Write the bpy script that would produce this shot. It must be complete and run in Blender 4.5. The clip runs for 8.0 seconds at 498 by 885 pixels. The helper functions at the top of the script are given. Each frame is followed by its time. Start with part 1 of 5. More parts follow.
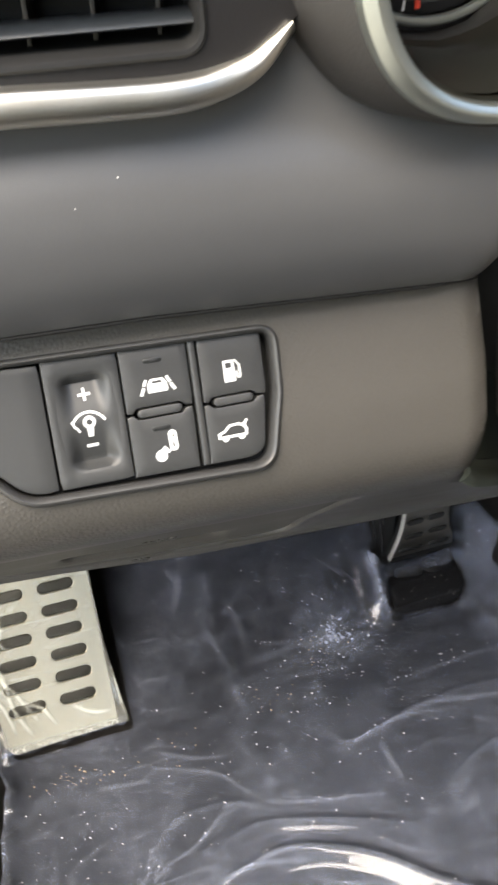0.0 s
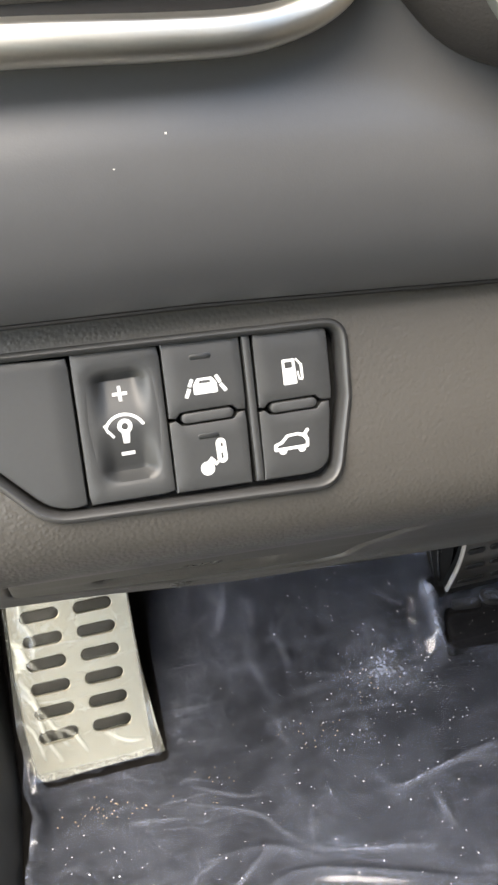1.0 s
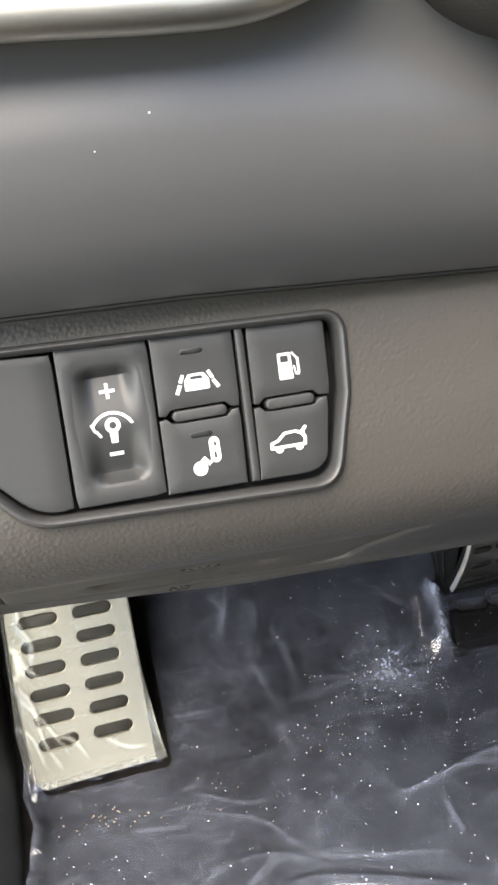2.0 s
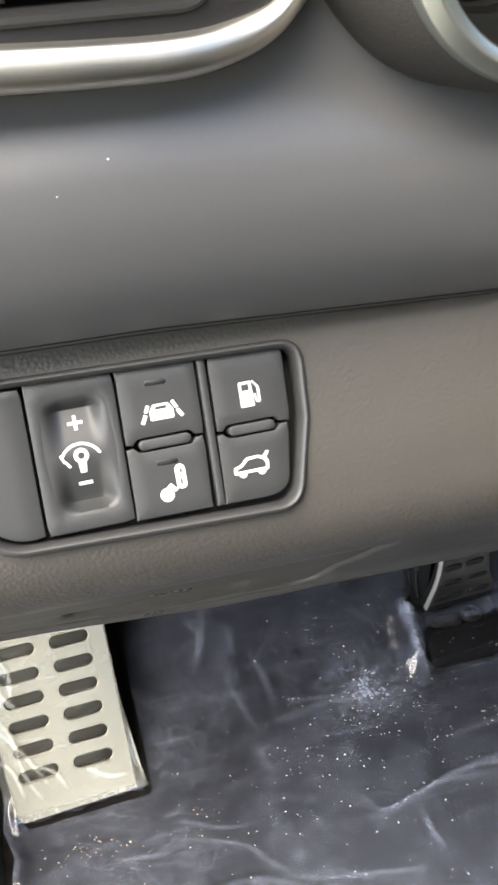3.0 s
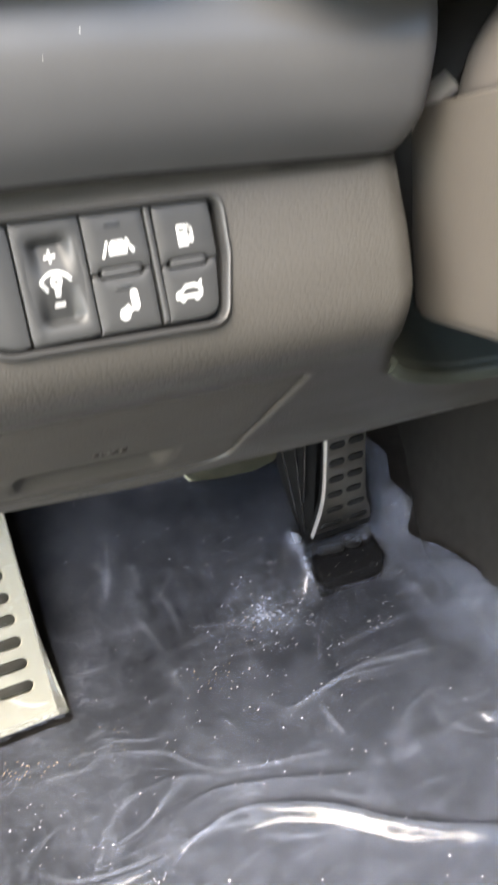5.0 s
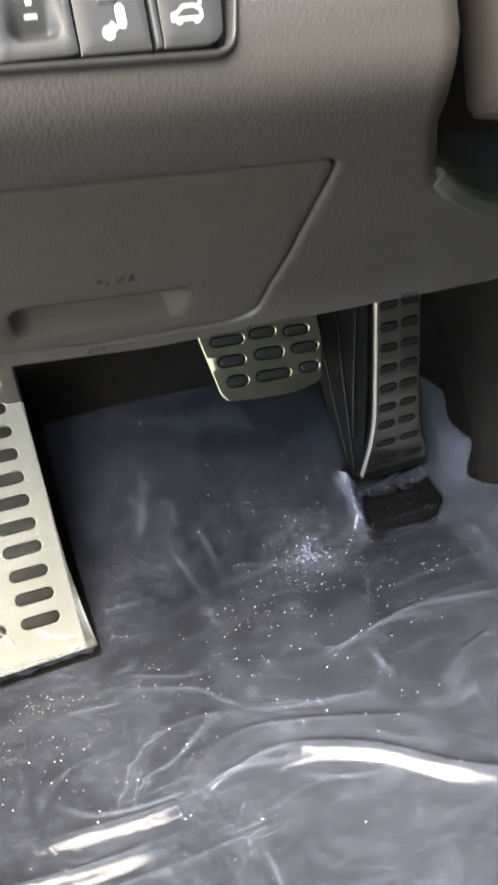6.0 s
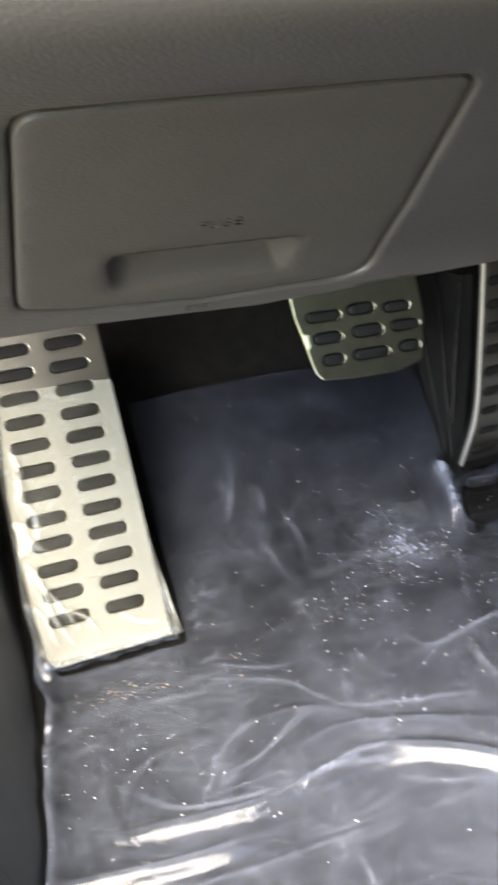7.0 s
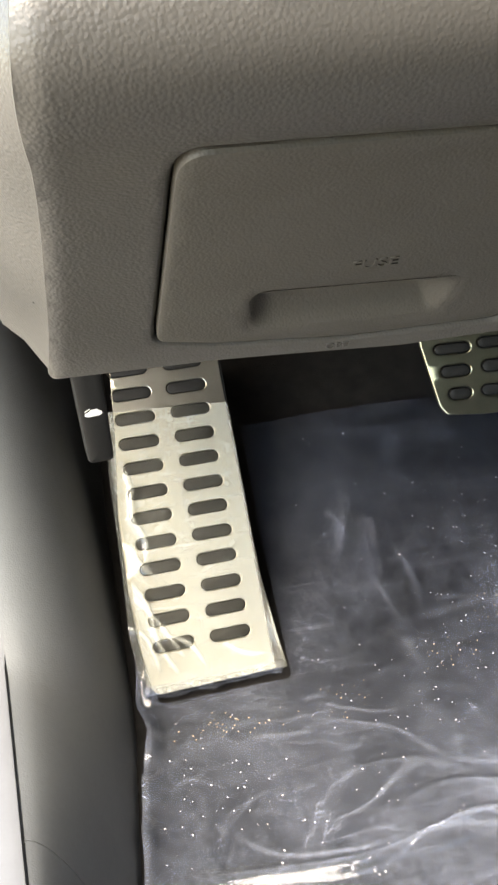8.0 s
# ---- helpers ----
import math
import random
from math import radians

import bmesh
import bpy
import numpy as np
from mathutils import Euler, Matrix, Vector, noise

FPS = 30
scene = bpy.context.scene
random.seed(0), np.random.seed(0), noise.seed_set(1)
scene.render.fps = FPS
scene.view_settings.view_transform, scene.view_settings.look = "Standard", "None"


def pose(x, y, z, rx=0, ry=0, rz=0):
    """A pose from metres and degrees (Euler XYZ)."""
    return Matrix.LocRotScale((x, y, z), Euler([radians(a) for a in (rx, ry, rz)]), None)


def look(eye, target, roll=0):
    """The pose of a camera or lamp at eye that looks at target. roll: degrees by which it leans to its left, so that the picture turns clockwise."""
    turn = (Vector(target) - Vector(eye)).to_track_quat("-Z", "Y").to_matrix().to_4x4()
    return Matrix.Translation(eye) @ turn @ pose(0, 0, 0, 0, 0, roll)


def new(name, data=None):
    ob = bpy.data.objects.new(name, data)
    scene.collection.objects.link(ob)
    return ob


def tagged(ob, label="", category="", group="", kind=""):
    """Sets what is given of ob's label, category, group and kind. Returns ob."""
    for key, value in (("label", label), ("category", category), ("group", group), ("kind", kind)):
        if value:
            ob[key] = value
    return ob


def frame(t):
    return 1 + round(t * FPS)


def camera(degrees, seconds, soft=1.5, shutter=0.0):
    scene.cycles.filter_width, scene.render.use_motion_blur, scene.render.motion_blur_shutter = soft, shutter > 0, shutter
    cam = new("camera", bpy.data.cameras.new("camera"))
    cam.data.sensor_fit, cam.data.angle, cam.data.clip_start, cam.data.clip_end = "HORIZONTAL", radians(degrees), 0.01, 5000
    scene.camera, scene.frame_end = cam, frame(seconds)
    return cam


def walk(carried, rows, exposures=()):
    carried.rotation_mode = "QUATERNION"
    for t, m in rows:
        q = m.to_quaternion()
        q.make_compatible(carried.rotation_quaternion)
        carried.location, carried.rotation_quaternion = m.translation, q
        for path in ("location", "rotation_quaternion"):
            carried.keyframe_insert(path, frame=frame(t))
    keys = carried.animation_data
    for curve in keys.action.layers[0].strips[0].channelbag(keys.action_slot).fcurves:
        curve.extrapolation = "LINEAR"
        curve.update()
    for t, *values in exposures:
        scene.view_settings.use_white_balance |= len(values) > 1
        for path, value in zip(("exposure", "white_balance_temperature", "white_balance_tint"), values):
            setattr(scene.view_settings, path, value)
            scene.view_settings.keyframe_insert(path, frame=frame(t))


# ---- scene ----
import functools

cam = camera(31.14, 8.0, soft=2.6, shutter=0.5)
PATH = [
    (0, (0.0924, -0.0381, 0.8230), (0.2159, 0.7690, 0.2457), -2.21),
    (0.5, (0.0909, -0.0123, 0.7950), (0.1778, 0.8086, 0.2306), -3.57),
    (1, (0.0939, 0.0047, 0.7901), (0.1675, 0.8315, 0.2324), -2.52),
    (1.5, (0.0974, 0.0098, 0.7837), (0.1768, 0.8377, 0.2285), -2.66),
    (1.7, (0.0974, 0.0167, 0.7807), (0.1659, 0.8425, 0.2210), -3.19),
    (2.8, (0.1004, 0.0120, 0.7847), (0.1899, 0.8504, 0.2470), -3.92),
    (3, (0.1009, 0.0059, 0.7875), (0.2014, 0.8450, 0.2529), -3.79),
    (3.5, (0.0966, -0.0133, 0.7972), (0.2516, 0.8208, 0.2677), -3.39),
    (4, (0.0815, -0.0393, 0.8120), (0.3036, 0.7855, 0.2921), -2.48),
    (4.5, (0.0581, -0.0826, 0.8244), (0.3255, 0.7292, 0.3052), -1.79),
    (5, (0.0461, -0.1037, 0.7635), (0.2929, 0.7123, 0.2408), -1.92),
    (5.2, (0.0531, -0.1077, 0.7341), (0.2768, 0.7236, 0.2254), -3.16),
    (6.3, (0.0658, -0.0941, 0.6181), (0.2364, 0.7524, 0.1137), -4.21),
    (6.5, (0.0626, -0.0873, 0.6086), (0.2202, 0.7589, 0.0995), -4.70),
    (7, (0.0512, -0.0734, 0.6018), (0.1514, 0.7904, 0.1080), -5.70),
    (7.5, (0.0364, -0.0578, 0.6090), (0.0403, 0.8254, 0.1399), -6.26),
    (8, (0.0306, -0.0404, 0.6082), (0.0326, 0.8392, 0.1324), -5.84),
]
walk(cam, [(t, look(eye, target, roll)) for t, eye, target, roll in PATH],
     [(0.0, 2.78, 7700, 9), (1.5, 2.82, 7550, 9), (3.0, 2.94, 7500, 9), (4.0, 3.53, 7550, 9), (4.6, 3.72, 7600, 9), (5.2, 3.04, 7600, 9), (6.3, 3.22, 7550, 8), (7.0, 3.30, 7650, 8), (7.5, 3.44, 8000, 8), (8.0, 3.32, 8100, 8)])

# ---- light ----
SUN_AT = Vector((-0.38, -0.38, 0.83)).normalized()
SUN_ELEVATION, SUN_TURN = math.asin(SUN_AT.z), math.atan2(SUN_AT.x, SUN_AT.y)
world = bpy.data.worlds.new("sky")
world.use_nodes = True
scene.world = world
sky = world.node_tree.nodes.new("ShaderNodeTexSky")
sky.sky_type, sky.sun_disc = "NISHITA", False
sky.sun_elevation, sky.sun_rotation = SUN_ELEVATION, SUN_TURN
background = world.node_tree.nodes["Background"]
background.inputs["Strength"].default_value = 0.15
world.node_tree.links.new(sky.outputs[0], background.inputs["Color"])
sun = new("sun", bpy.data.lights.new("sun", "SUN"))
sun.data.energy, sun.data.angle, sun.data.color = 1.8, radians(58), (1.0, 0.96, 0.90)
sun.matrix_world = look(SUN_AT * 5, (0, 0, 0))


# ---- materials ----
def material(name, color, rough=0.5, metal=0.0, color2=None, spread=25.0, bump=(), coat=0.0, rough2=None, specular=0.5):
    """A surface of two close tones, mixed by coarse and fine noise. bump: rows of kind, size per metre and height in metres."""
    m = bpy.data.materials.new(name)
    m.use_nodes = True
    nodes, links = m.node_tree.nodes, m.node_tree.links
    b = nodes["Principled BSDF"]
    where = nodes.new("ShaderNodeTexCoord")
    coarse, fine = nodes.new("ShaderNodeTexNoise"), nodes.new("ShaderNodeTexNoise")
    coarse.inputs["Scale"].default_value, coarse.inputs["Detail"].default_value = spread, 4
    fine.inputs["Scale"].default_value, fine.inputs["Detail"].default_value = spread * 22, 2
    both, mix = nodes.new("ShaderNodeMath"), nodes.new("ShaderNodeMix")
    both.operation = "MULTIPLY_ADD"
    both.inputs[1].default_value = 0.35
    mix.data_type = "RGBA"
    mix.inputs["A"].default_value = (*color, 1)
    mix.inputs["B"].default_value = (*(color2 or [c * 0.8 for c in color]), 1)
    for n in (coarse, fine):
        links.new(where.outputs["Object"], n.inputs["Vector"])
    links.new(fine.outputs["Fac"], both.inputs[0])
    links.new(coarse.outputs["Fac"], both.inputs[2])
    sharp = nodes.new("ShaderNodeMapRange")
    sharp.inputs["From Min"].default_value, sharp.inputs["From Max"].default_value = 0.4, 0.95
    links.new(both.outputs[0], sharp.inputs["Value"])
    links.new(sharp.outputs[0], mix.inputs["Factor"])
    links.new(mix.outputs["Result"], b.inputs["Base Color"])
    b.inputs["Metallic"].default_value = metal
    b.inputs["Specular IOR Level"].default_value = specular
    b.inputs["Coat Weight"].default_value = coat
    gloss = nodes.new("ShaderNodeMapRange")
    gloss.inputs["To Min"].default_value, gloss.inputs["To Max"].default_value = rough, rough2 or min(1, rough + 0.08)
    links.new(sharp.outputs[0], gloss.inputs["Value"])
    links.new(gloss.outputs[0], b.inputs["Roughness"])
    last = None
    for kind, size, height in bump:
        if kind == "pebble":
            tex = nodes.new("ShaderNodeTexVoronoi")
            tex.feature = "SMOOTH_F1"
            tex.inputs["Smoothness"].default_value = 0.6
            out = tex.outputs["Distance"]
        elif kind == "brush":
            tex = nodes.new("ShaderNodeTexNoise")
            tex.inputs["Detail"].default_value = 3
            out = tex.outputs["Fac"]
        else:
            tex = nodes.new("ShaderNodeTexNoise")
            tex.inputs["Detail"].default_value = 3
            out = tex.outputs["Fac"]
        tex.inputs["Scale"].default_value = size
        if kind == "brush":
            turn = nodes.new("ShaderNodeMapping")
            turn.inputs["Scale"].default_value = (0.02, 1, 1)
            links.new(where.outputs["Object"], turn.inputs["Vector"])
            links.new(turn.outputs[0], tex.inputs["Vector"])
        else:
            links.new(where.outputs["Object"], tex.inputs["Vector"])
        relief = nodes.new("ShaderNodeBump")
        relief.inputs["Distance"].default_value = abs(height)
        relief.invert = height < 0
        links.new(out, relief.inputs["Height"])
        if last:
            links.new(last.outputs[0], relief.inputs["Normal"])
        links.new(relief.outputs[0], b.inputs["Normal"])
        last = relief
    return m


GRAINED = material("grained plastic", (0.0545, 0.0512, 0.0464), 0.37, color2=(0.0482, 0.0453, 0.0410), bump=[("pebble", 640, -0.00019), ("noise", 1500, 0.00004)])
SMOOTH = material("fine plastic", (0.0650, 0.0655, 0.0675), 0.29, color2=(0.0580, 0.0585, 0.0605), bump=[("noise", 1700, 0.00004)])
COVER = material("fuse cover plastic", (0.056, 0.0515, 0.044), 0.50, color2=(0.050, 0.046, 0.039), bump=[("pebble", 700, -0.00016)])
KICK = material("side trim plastic", (0.086, 0.092, 0.096), 0.56, color2=(0.070, 0.075, 0.079), spread=12, bump=[("pebble", 850, -0.00012)])
BEZEL = material("bezel plastic", (0.036, 0.036, 0.036), 0.4, bump=[("noise", 2200, 0.00006)])
BUTTON = material("button plastic", (0.030, 0.031, 0.0315), 0.42, bump=[("noise", 2600, 0.00005)])
DARK = material("black plastic", (0.010, 0.010, 0.010), 0.6, specular=0.2)
SATIN = material("satin black plastic", (0.009, 0.009, 0.009), 0.5, specular=0.25, bump=[("noise", 500, 0.0001)])
GLOSSY = material("glossy black plastic", (0.012, 0.012, 0.013), 0.20, bump=[("noise", 300, 0.0002)])
SLAT = material("slat plastic", (0.016, 0.019, 0.022), 0.28)
PRINT = material("white print", (0.62, 0.63, 0.62), 0.5, color2=(0.52, 0.53, 0.53), spread=300)
LED = material("dark lamp window", (0.012, 0.013, 0.013), 0.3)
CHROME = material("satin metal trim", (0.62, 0.60, 0.53), 0.30, 1.0, color2=(0.54, 0.52, 0.47))
SILVER = material("silver ring", (0.37, 0.39, 0.355), 0.28, 0.9, color2=(0.33, 0.35, 0.32))
HOOD = material("hood plastic", (0.0180, 0.0163, 0.0150), 0.5, color2=(0.0158, 0.0144, 0.0132), bump=[("noise", 900, 0.00015)])
SURROUND = material("vent surround plastic", (0.0090, 0.0083, 0.0086), 0.36, color2=(0.0078, 0.0072, 0.0075), bump=[("noise", 900, 0.00008)])
VANE = material("vane plastic", (0.030, 0.026, 0.023), 0.35)
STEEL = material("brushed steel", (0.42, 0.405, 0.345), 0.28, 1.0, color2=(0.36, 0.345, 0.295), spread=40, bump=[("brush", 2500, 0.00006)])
# Brake steel: the dark cabin it mirrors is put into its colour.
DIM_STEEL = material("darkly mirrored steel", (0.28, 0.275, 0.20), 0.28, 1.0, color2=(0.20, 0.195, 0.14), spread=40, bump=[("brush", 2500, 0.00006)])
RUBBER = material("black rubber", (0.012, 0.012, 0.012), 0.5, specular=0.3, bump=[("noise", 900, 0.0002)])
CARPET = material("dark carpet", (0.014, 0.0135, 0.013), 0.95, color2=(0.026, 0.024, 0.0225), spread=60, bump=[("noise", 1400, 0.002)], specular=0.1)
BEIGE = material("beige plastic", (0.093, 0.081, 0.069), 0.45, color2=(0.085, 0.074, 0.063), bump=[("noise", 900, 0.00015)])
TAUPE = material("grey brown plastic", (0.098, 0.086, 0.077), 0.5, color2=(0.084, 0.074, 0.066), bump=[("noise", 900, 0.00015)])
GREEN = material("dark green grey plastic", (0.056, 0.063, 0.051), 0.38, specular=0.5, bump=[("noise", 700, 0.0001)])
DIAL = material("dial face", (0.008, 0.008, 0.009), 0.4)
RED = material("red needle", (0.75, 0.06, 0.03), 0.4)
PALE = material("pale display", (0.27, 0.31, 0.275), 0.35)
OLIVE = material("display surround", (0.0125, 0.0122, 0.0092), 0.30, specular=0.35)
BLOCKER = material("dark unseen slab", (0.07, 0.067, 0.062), 0.9)
FLAKE = material("debris", (0.80, 0.86, 0.92), 0.6, color2=(0.55, 0.46, 0.33), spread=18)


def film_material(name, tint, milky, base, patchiness=0.06, rubbed=1.0):
    """Clear plastic sheet: mostly see-through, a milky haze in creases and scuffs, and a gloss."""
    m = bpy.data.materials.new(name)
    m.use_nodes = True
    nodes, links = m.node_tree.nodes, m.node_tree.links
    nodes.clear()
    where = nodes.new("ShaderNodeTexCoord")
    clear, milk, gloss = nodes.new("ShaderNodeBsdfTransparent"), nodes.new("ShaderNodeBsdfDiffuse"), nodes.new("ShaderNodeBsdfGlossy")
    clear.inputs["Color"].default_value = (*tint, 1)
    milk.inputs["Color"].default_value = (*milky, 1)
    gloss.inputs["Roughness"].default_value = 0.10
    haze, shine = nodes.new("ShaderNodeMixShader"), nodes.new("ShaderNodeMixShader")
    cloud, scuff, crease, smear = (nodes.new("ShaderNodeTexNoise") for _ in range(4))
    cloud.inputs["Scale"].default_value, cloud.inputs["Detail"].default_value, cloud.inputs["Distortion"].default_value = 13, 8, 0.8
    scuff.inputs["Scale"].default_value, scuff.inputs["Detail"].default_value = 130, 7
    crease.inputs["Scale"].default_value, crease.inputs["Detail"].default_value, crease.inputs["Distortion"].default_value = 11, 4, 1.0
    smear.inputs["Scale"].default_value, smear.inputs["Detail"].default_value, smear.inputs["Distortion"].default_value = 30, 10, 0.5
    for n in (cloud, scuff, crease, smear):
        links.new(where.outputs["Object"], n.inputs["Vector"])

    def math_node(kind, a, b):
        n = nodes.new("ShaderNodeMath")
        n.operation = kind
        for k, v in enumerate((a, b)):
            if isinstance(v, (int, float)):
                n.inputs[k].default_value = v
            else:
                links.new(v, n.inputs[k])
        return n.outputs[0]

    def ranged(value, lo, hi, to_lo, to_hi):
        n = nodes.new("ShaderNodeMapRange")
        for name, v in (("From Min", lo), ("From Max", hi), ("To Min", to_lo), ("To Max", to_hi)):
            n.inputs[name].default_value = v
        links.new(value, n.inputs["Value"])
        return n.outputs[0]

    def scratches(turn, long, fine, lo, hi, to):
        """Thin straight scuffs along one direction."""
        m = nodes.new("ShaderNodeMapping")
        m.vector_type = "TEXTURE"
        m.inputs["Rotation"].default_value[2] = turn
        m.inputs["Scale"].default_value = (1 / long, 1 / fine, 1)
        links.new(where.outputs["Object"], m.inputs["Vector"])
        n = nodes.new("ShaderNodeTexNoise")
        n.inputs["Scale"].default_value, n.inputs["Detail"].default_value, n.inputs["Distortion"].default_value = 1.0, 3, 0.5
        links.new(m.outputs[0], n.inputs["Vector"])
        return ranged(n.outputs["Fac"], lo, hi, 0.0, to)

    veil = ranged(cloud.outputs["Fac"], 0.42, 0.72, 0.0, 0.03)
    scratch = math_node("ADD", ranged(scuff.outputs["Fac"], 0.54, 0.78, 0.0, 0.03), ranged(smear.outputs["Fac"], 0.48, 0.76, 0.0, 0.032))
    line = math_node("ABSOLUTE", math_node("SUBTRACT", crease.outputs["Fac"], 0.5), 0.0)
    vein = math_node("MULTIPLY", ranged(line, 0.0, 0.006, 0.14, 0.0), ranged(cloud.outputs["Fac"], 0.48, 0.60, 0.0, 1.0))
    # A scuffed patch in front of the pedal.
    spot = nodes.new("ShaderNodeVectorMath")
    spot.operation = "DISTANCE"
    spot.inputs[1].default_value = (0.297, 0.668, 0.032)
    links.new(where.outputs["Object"], spot.inputs[0])
    grit = nodes.new("ShaderNodeTexNoise")
    grit.inputs["Scale"].default_value, grit.inputs["Detail"].default_value = 170, 9
    links.new(where.outputs["Object"], grit.inputs["Vector"])
    streaks = math_node("ADD", math_node("ADD", scratches(0.35, 22, 800, 0.58, 0.78, 0.15), scratches(-0.85, 26, 900, 0.58, 0.78, 0.15)), math_node("ADD", scratches(1.75, 24, 850, 0.58, 0.78, 0.15), math_node("ADD", scratches(1.15, 18, 650, 0.60, 0.80, 0.15), math_node("ADD", scratches(0.15, 9, 620, 0.60, 0.74, 0.16), scratches(-0.35, 11, 700, 0.61, 0.75, 0.16)))))
    streaks = math_node("MULTIPLY", streaks, ranged(cloud.outputs["Fac"], 0.30, 0.65, 0.25, 1.0))
    patchy = math_node("MULTIPLY", ranged(spot.outputs["Value"], 0.0, 0.070, 1.0, 0.0), math_node("ADD", ranged(grit.outputs["Fac"], 0.42, 0.74, 0.0, 0.34), math_node("MULTIPLY", streaks, 1.2)))
    # Milkiness stored on the mesh: crease wear, and light painted in as haze.
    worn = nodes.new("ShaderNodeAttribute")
    worn.attribute_name = "wear_and_light"
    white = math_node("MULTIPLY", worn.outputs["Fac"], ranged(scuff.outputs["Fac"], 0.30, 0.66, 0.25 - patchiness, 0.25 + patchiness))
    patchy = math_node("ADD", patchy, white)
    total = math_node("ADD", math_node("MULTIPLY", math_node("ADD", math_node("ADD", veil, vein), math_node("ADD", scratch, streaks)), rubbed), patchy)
    extra = nodes.new("ShaderNodeMath")
    extra.inputs[1].default_value = base
    links.new(total, extra.inputs[0])
    links.new(extra.outputs[0], haze.inputs[0])
    links.new(clear.outputs[0], haze.inputs[1])
    links.new(milk.outputs[0], haze.inputs[2])
    edge = nodes.new("ShaderNodeFresnel")
    edge.inputs["IOR"].default_value = 1.5
    links.new(edge.outputs[0], shine.inputs[0])
    links.new(haze.outputs[0], shine.inputs[1])
    links.new(gloss.outputs[0], shine.inputs[2])
    relief = nodes.new("ShaderNodeBump")
    relief.inputs["Distance"].default_value = 0.00022
    links.new(math_node("ADD", math_node("MULTIPLY", scuff.outputs["Fac"], 0.25), ranged(line, 0.0, 0.03, 0.5, 0.0)), relief.inputs["Height"])
    links.new(relief.outputs[0], gloss.inputs["Normal"])
    links.new(relief.outputs[0], edge.inputs["Normal"])
    out = nodes.new("ShaderNodeOutputMaterial")
    links.new(shine.outputs[0], out.inputs["Surface"])
    return m


FILM = film_material("clear film", (0.84, 0.90, 1.0), (0.54, 0.605, 0.77), 0.021)
# Same film on the footrest, with warm bright light put into its colour.
FILM_LIT = film_material("clear film lit over steel", (1.0, 0.98, 0.92), (0.81, 0.84, 0.77), 0.014, 0.02, 0.45)


# ---- mesh helpers ----
def part(name, bm, mat, parent=None, label="", smooth=True, sharp=35, facing=None):
    """Links a bmesh as one mesh object under a thing or a part."""
    bmesh.ops.remove_doubles(bm, verts=bm.verts, dist=1e-6)
    bmesh.ops.recalc_face_normals(bm, faces=bm.faces)
    me = bpy.data.meshes.new(name)
    if facing is not None:
        bm.normal_update()
        for f in bm.faces:
            if f.normal.dot(facing) < 0:
                f.normal_flip()
    for f in bm.faces:
        f.smooth = smooth
    for e in bm.edges:
        if len(e.link_faces) == 2 and e.calc_face_angle(0) > radians(sharp):
            e.smooth = False
    bm.to_mesh(me)
    bm.free()
    me.materials.append(mat)
    ob = new(name, me)
    ob.parent = parent
    return tagged(ob, label)


def thing(name, place, label, category, group="", kind=""):
    """An Empty at a thing's base, to which its parts are bound."""
    ob = new(name)
    ob.location = place
    ob.empty_display_size = 0.02
    bpy.context.view_layer.update()
    return tagged(ob, label, category, group, kind)


def bind(ob, parent):
    """Binds a part to a thing without moving it."""
    ob.parent = parent
    ob.matrix_parent_inverse = Matrix.Translation(parent.matrix_basis.translation).inverted() if parent.parent is None else Matrix()
    if parent.parent is not None:
        ob.matrix_parent_inverse = (parent.parent.matrix_basis @ parent.matrix_parent_inverse @ parent.matrix_basis).inverted()
    return ob


def member(name, bm, mat, parent, label="", smooth=True, sharp=35, facing=None):
    return bind(part(name, bm, mat, None, label, smooth, sharp, facing), parent)


@functools.lru_cache(None)
def slopes(rows):
    """Places, values and slopes of a curve, in rising order."""
    rows = sorted(rows)
    ts, ys = [float(r[0]) for r in rows], [float(r[1]) for r in rows]
    return ts, ys, [float(g) for g in np.gradient(np.array(ys), np.array(ts))]


def curve_at(rows, t):
    """A smooth curve through rows of (t, value), by Hermite pieces."""
    ts, ys, gs = slopes(tuple(rows))
    t = min(max(float(t), ts[0]), ts[-1])
    i = 0
    while i < len(ts) - 2 and t > ts[i + 1]:
        i += 1
    h = ts[i + 1] - ts[i]
    s = (t - ts[i]) / h
    return ((2 * s**3 - 3 * s**2 + 1) * ys[i] + (s**3 - 2 * s**2 + s) * h * gs[i]
            + (3 * s**2 - 2 * s**3) * ys[i + 1] + (s**3 - s**2) * h * gs[i + 1])


def rounded(points, radius, steps=6):
    """A closed loop through corners, each rounded by its radius (one number, or one for each)."""
    out, n = [], len(points)
    radii = radius if isinstance(radius, (list, tuple)) else [radius] * n
    for k in range(n):
        p, a, b = (Vector(points[i % n]) for i in (k, k - 1, k + 1))
        u, v = (a - p), (b - p)
        if radii[k] <= 0:
            out.append((p.x, p.y))
            continue
        cut = min(radii[k] / max(math.tan(u.angle(v) / 2), 1e-3), 0.49 * u.length, 0.49 * v.length)
        s, e = p + u.normalized() * cut, p + v.normalized() * cut
        for j in range(steps + 1):
            w = j / steps
            q = s * (1 - w) ** 2 + p * 2 * w * (1 - w) + e * w**2
            out.append((q.x, q.y))
    return out


def dense(loop, gap):
    """The loop with points no farther apart than gap."""
    out = []
    for k, a in enumerate(loop):
        b = loop[(k + 1) % len(loop)]
        n = max(1, math.ceil(math.dist(a, b) / gap))
        out += [(a[0] + (b[0] - a[0]) * j / n, a[1] + (b[1] - a[1]) * j / n) for j in range(n)]
    return out


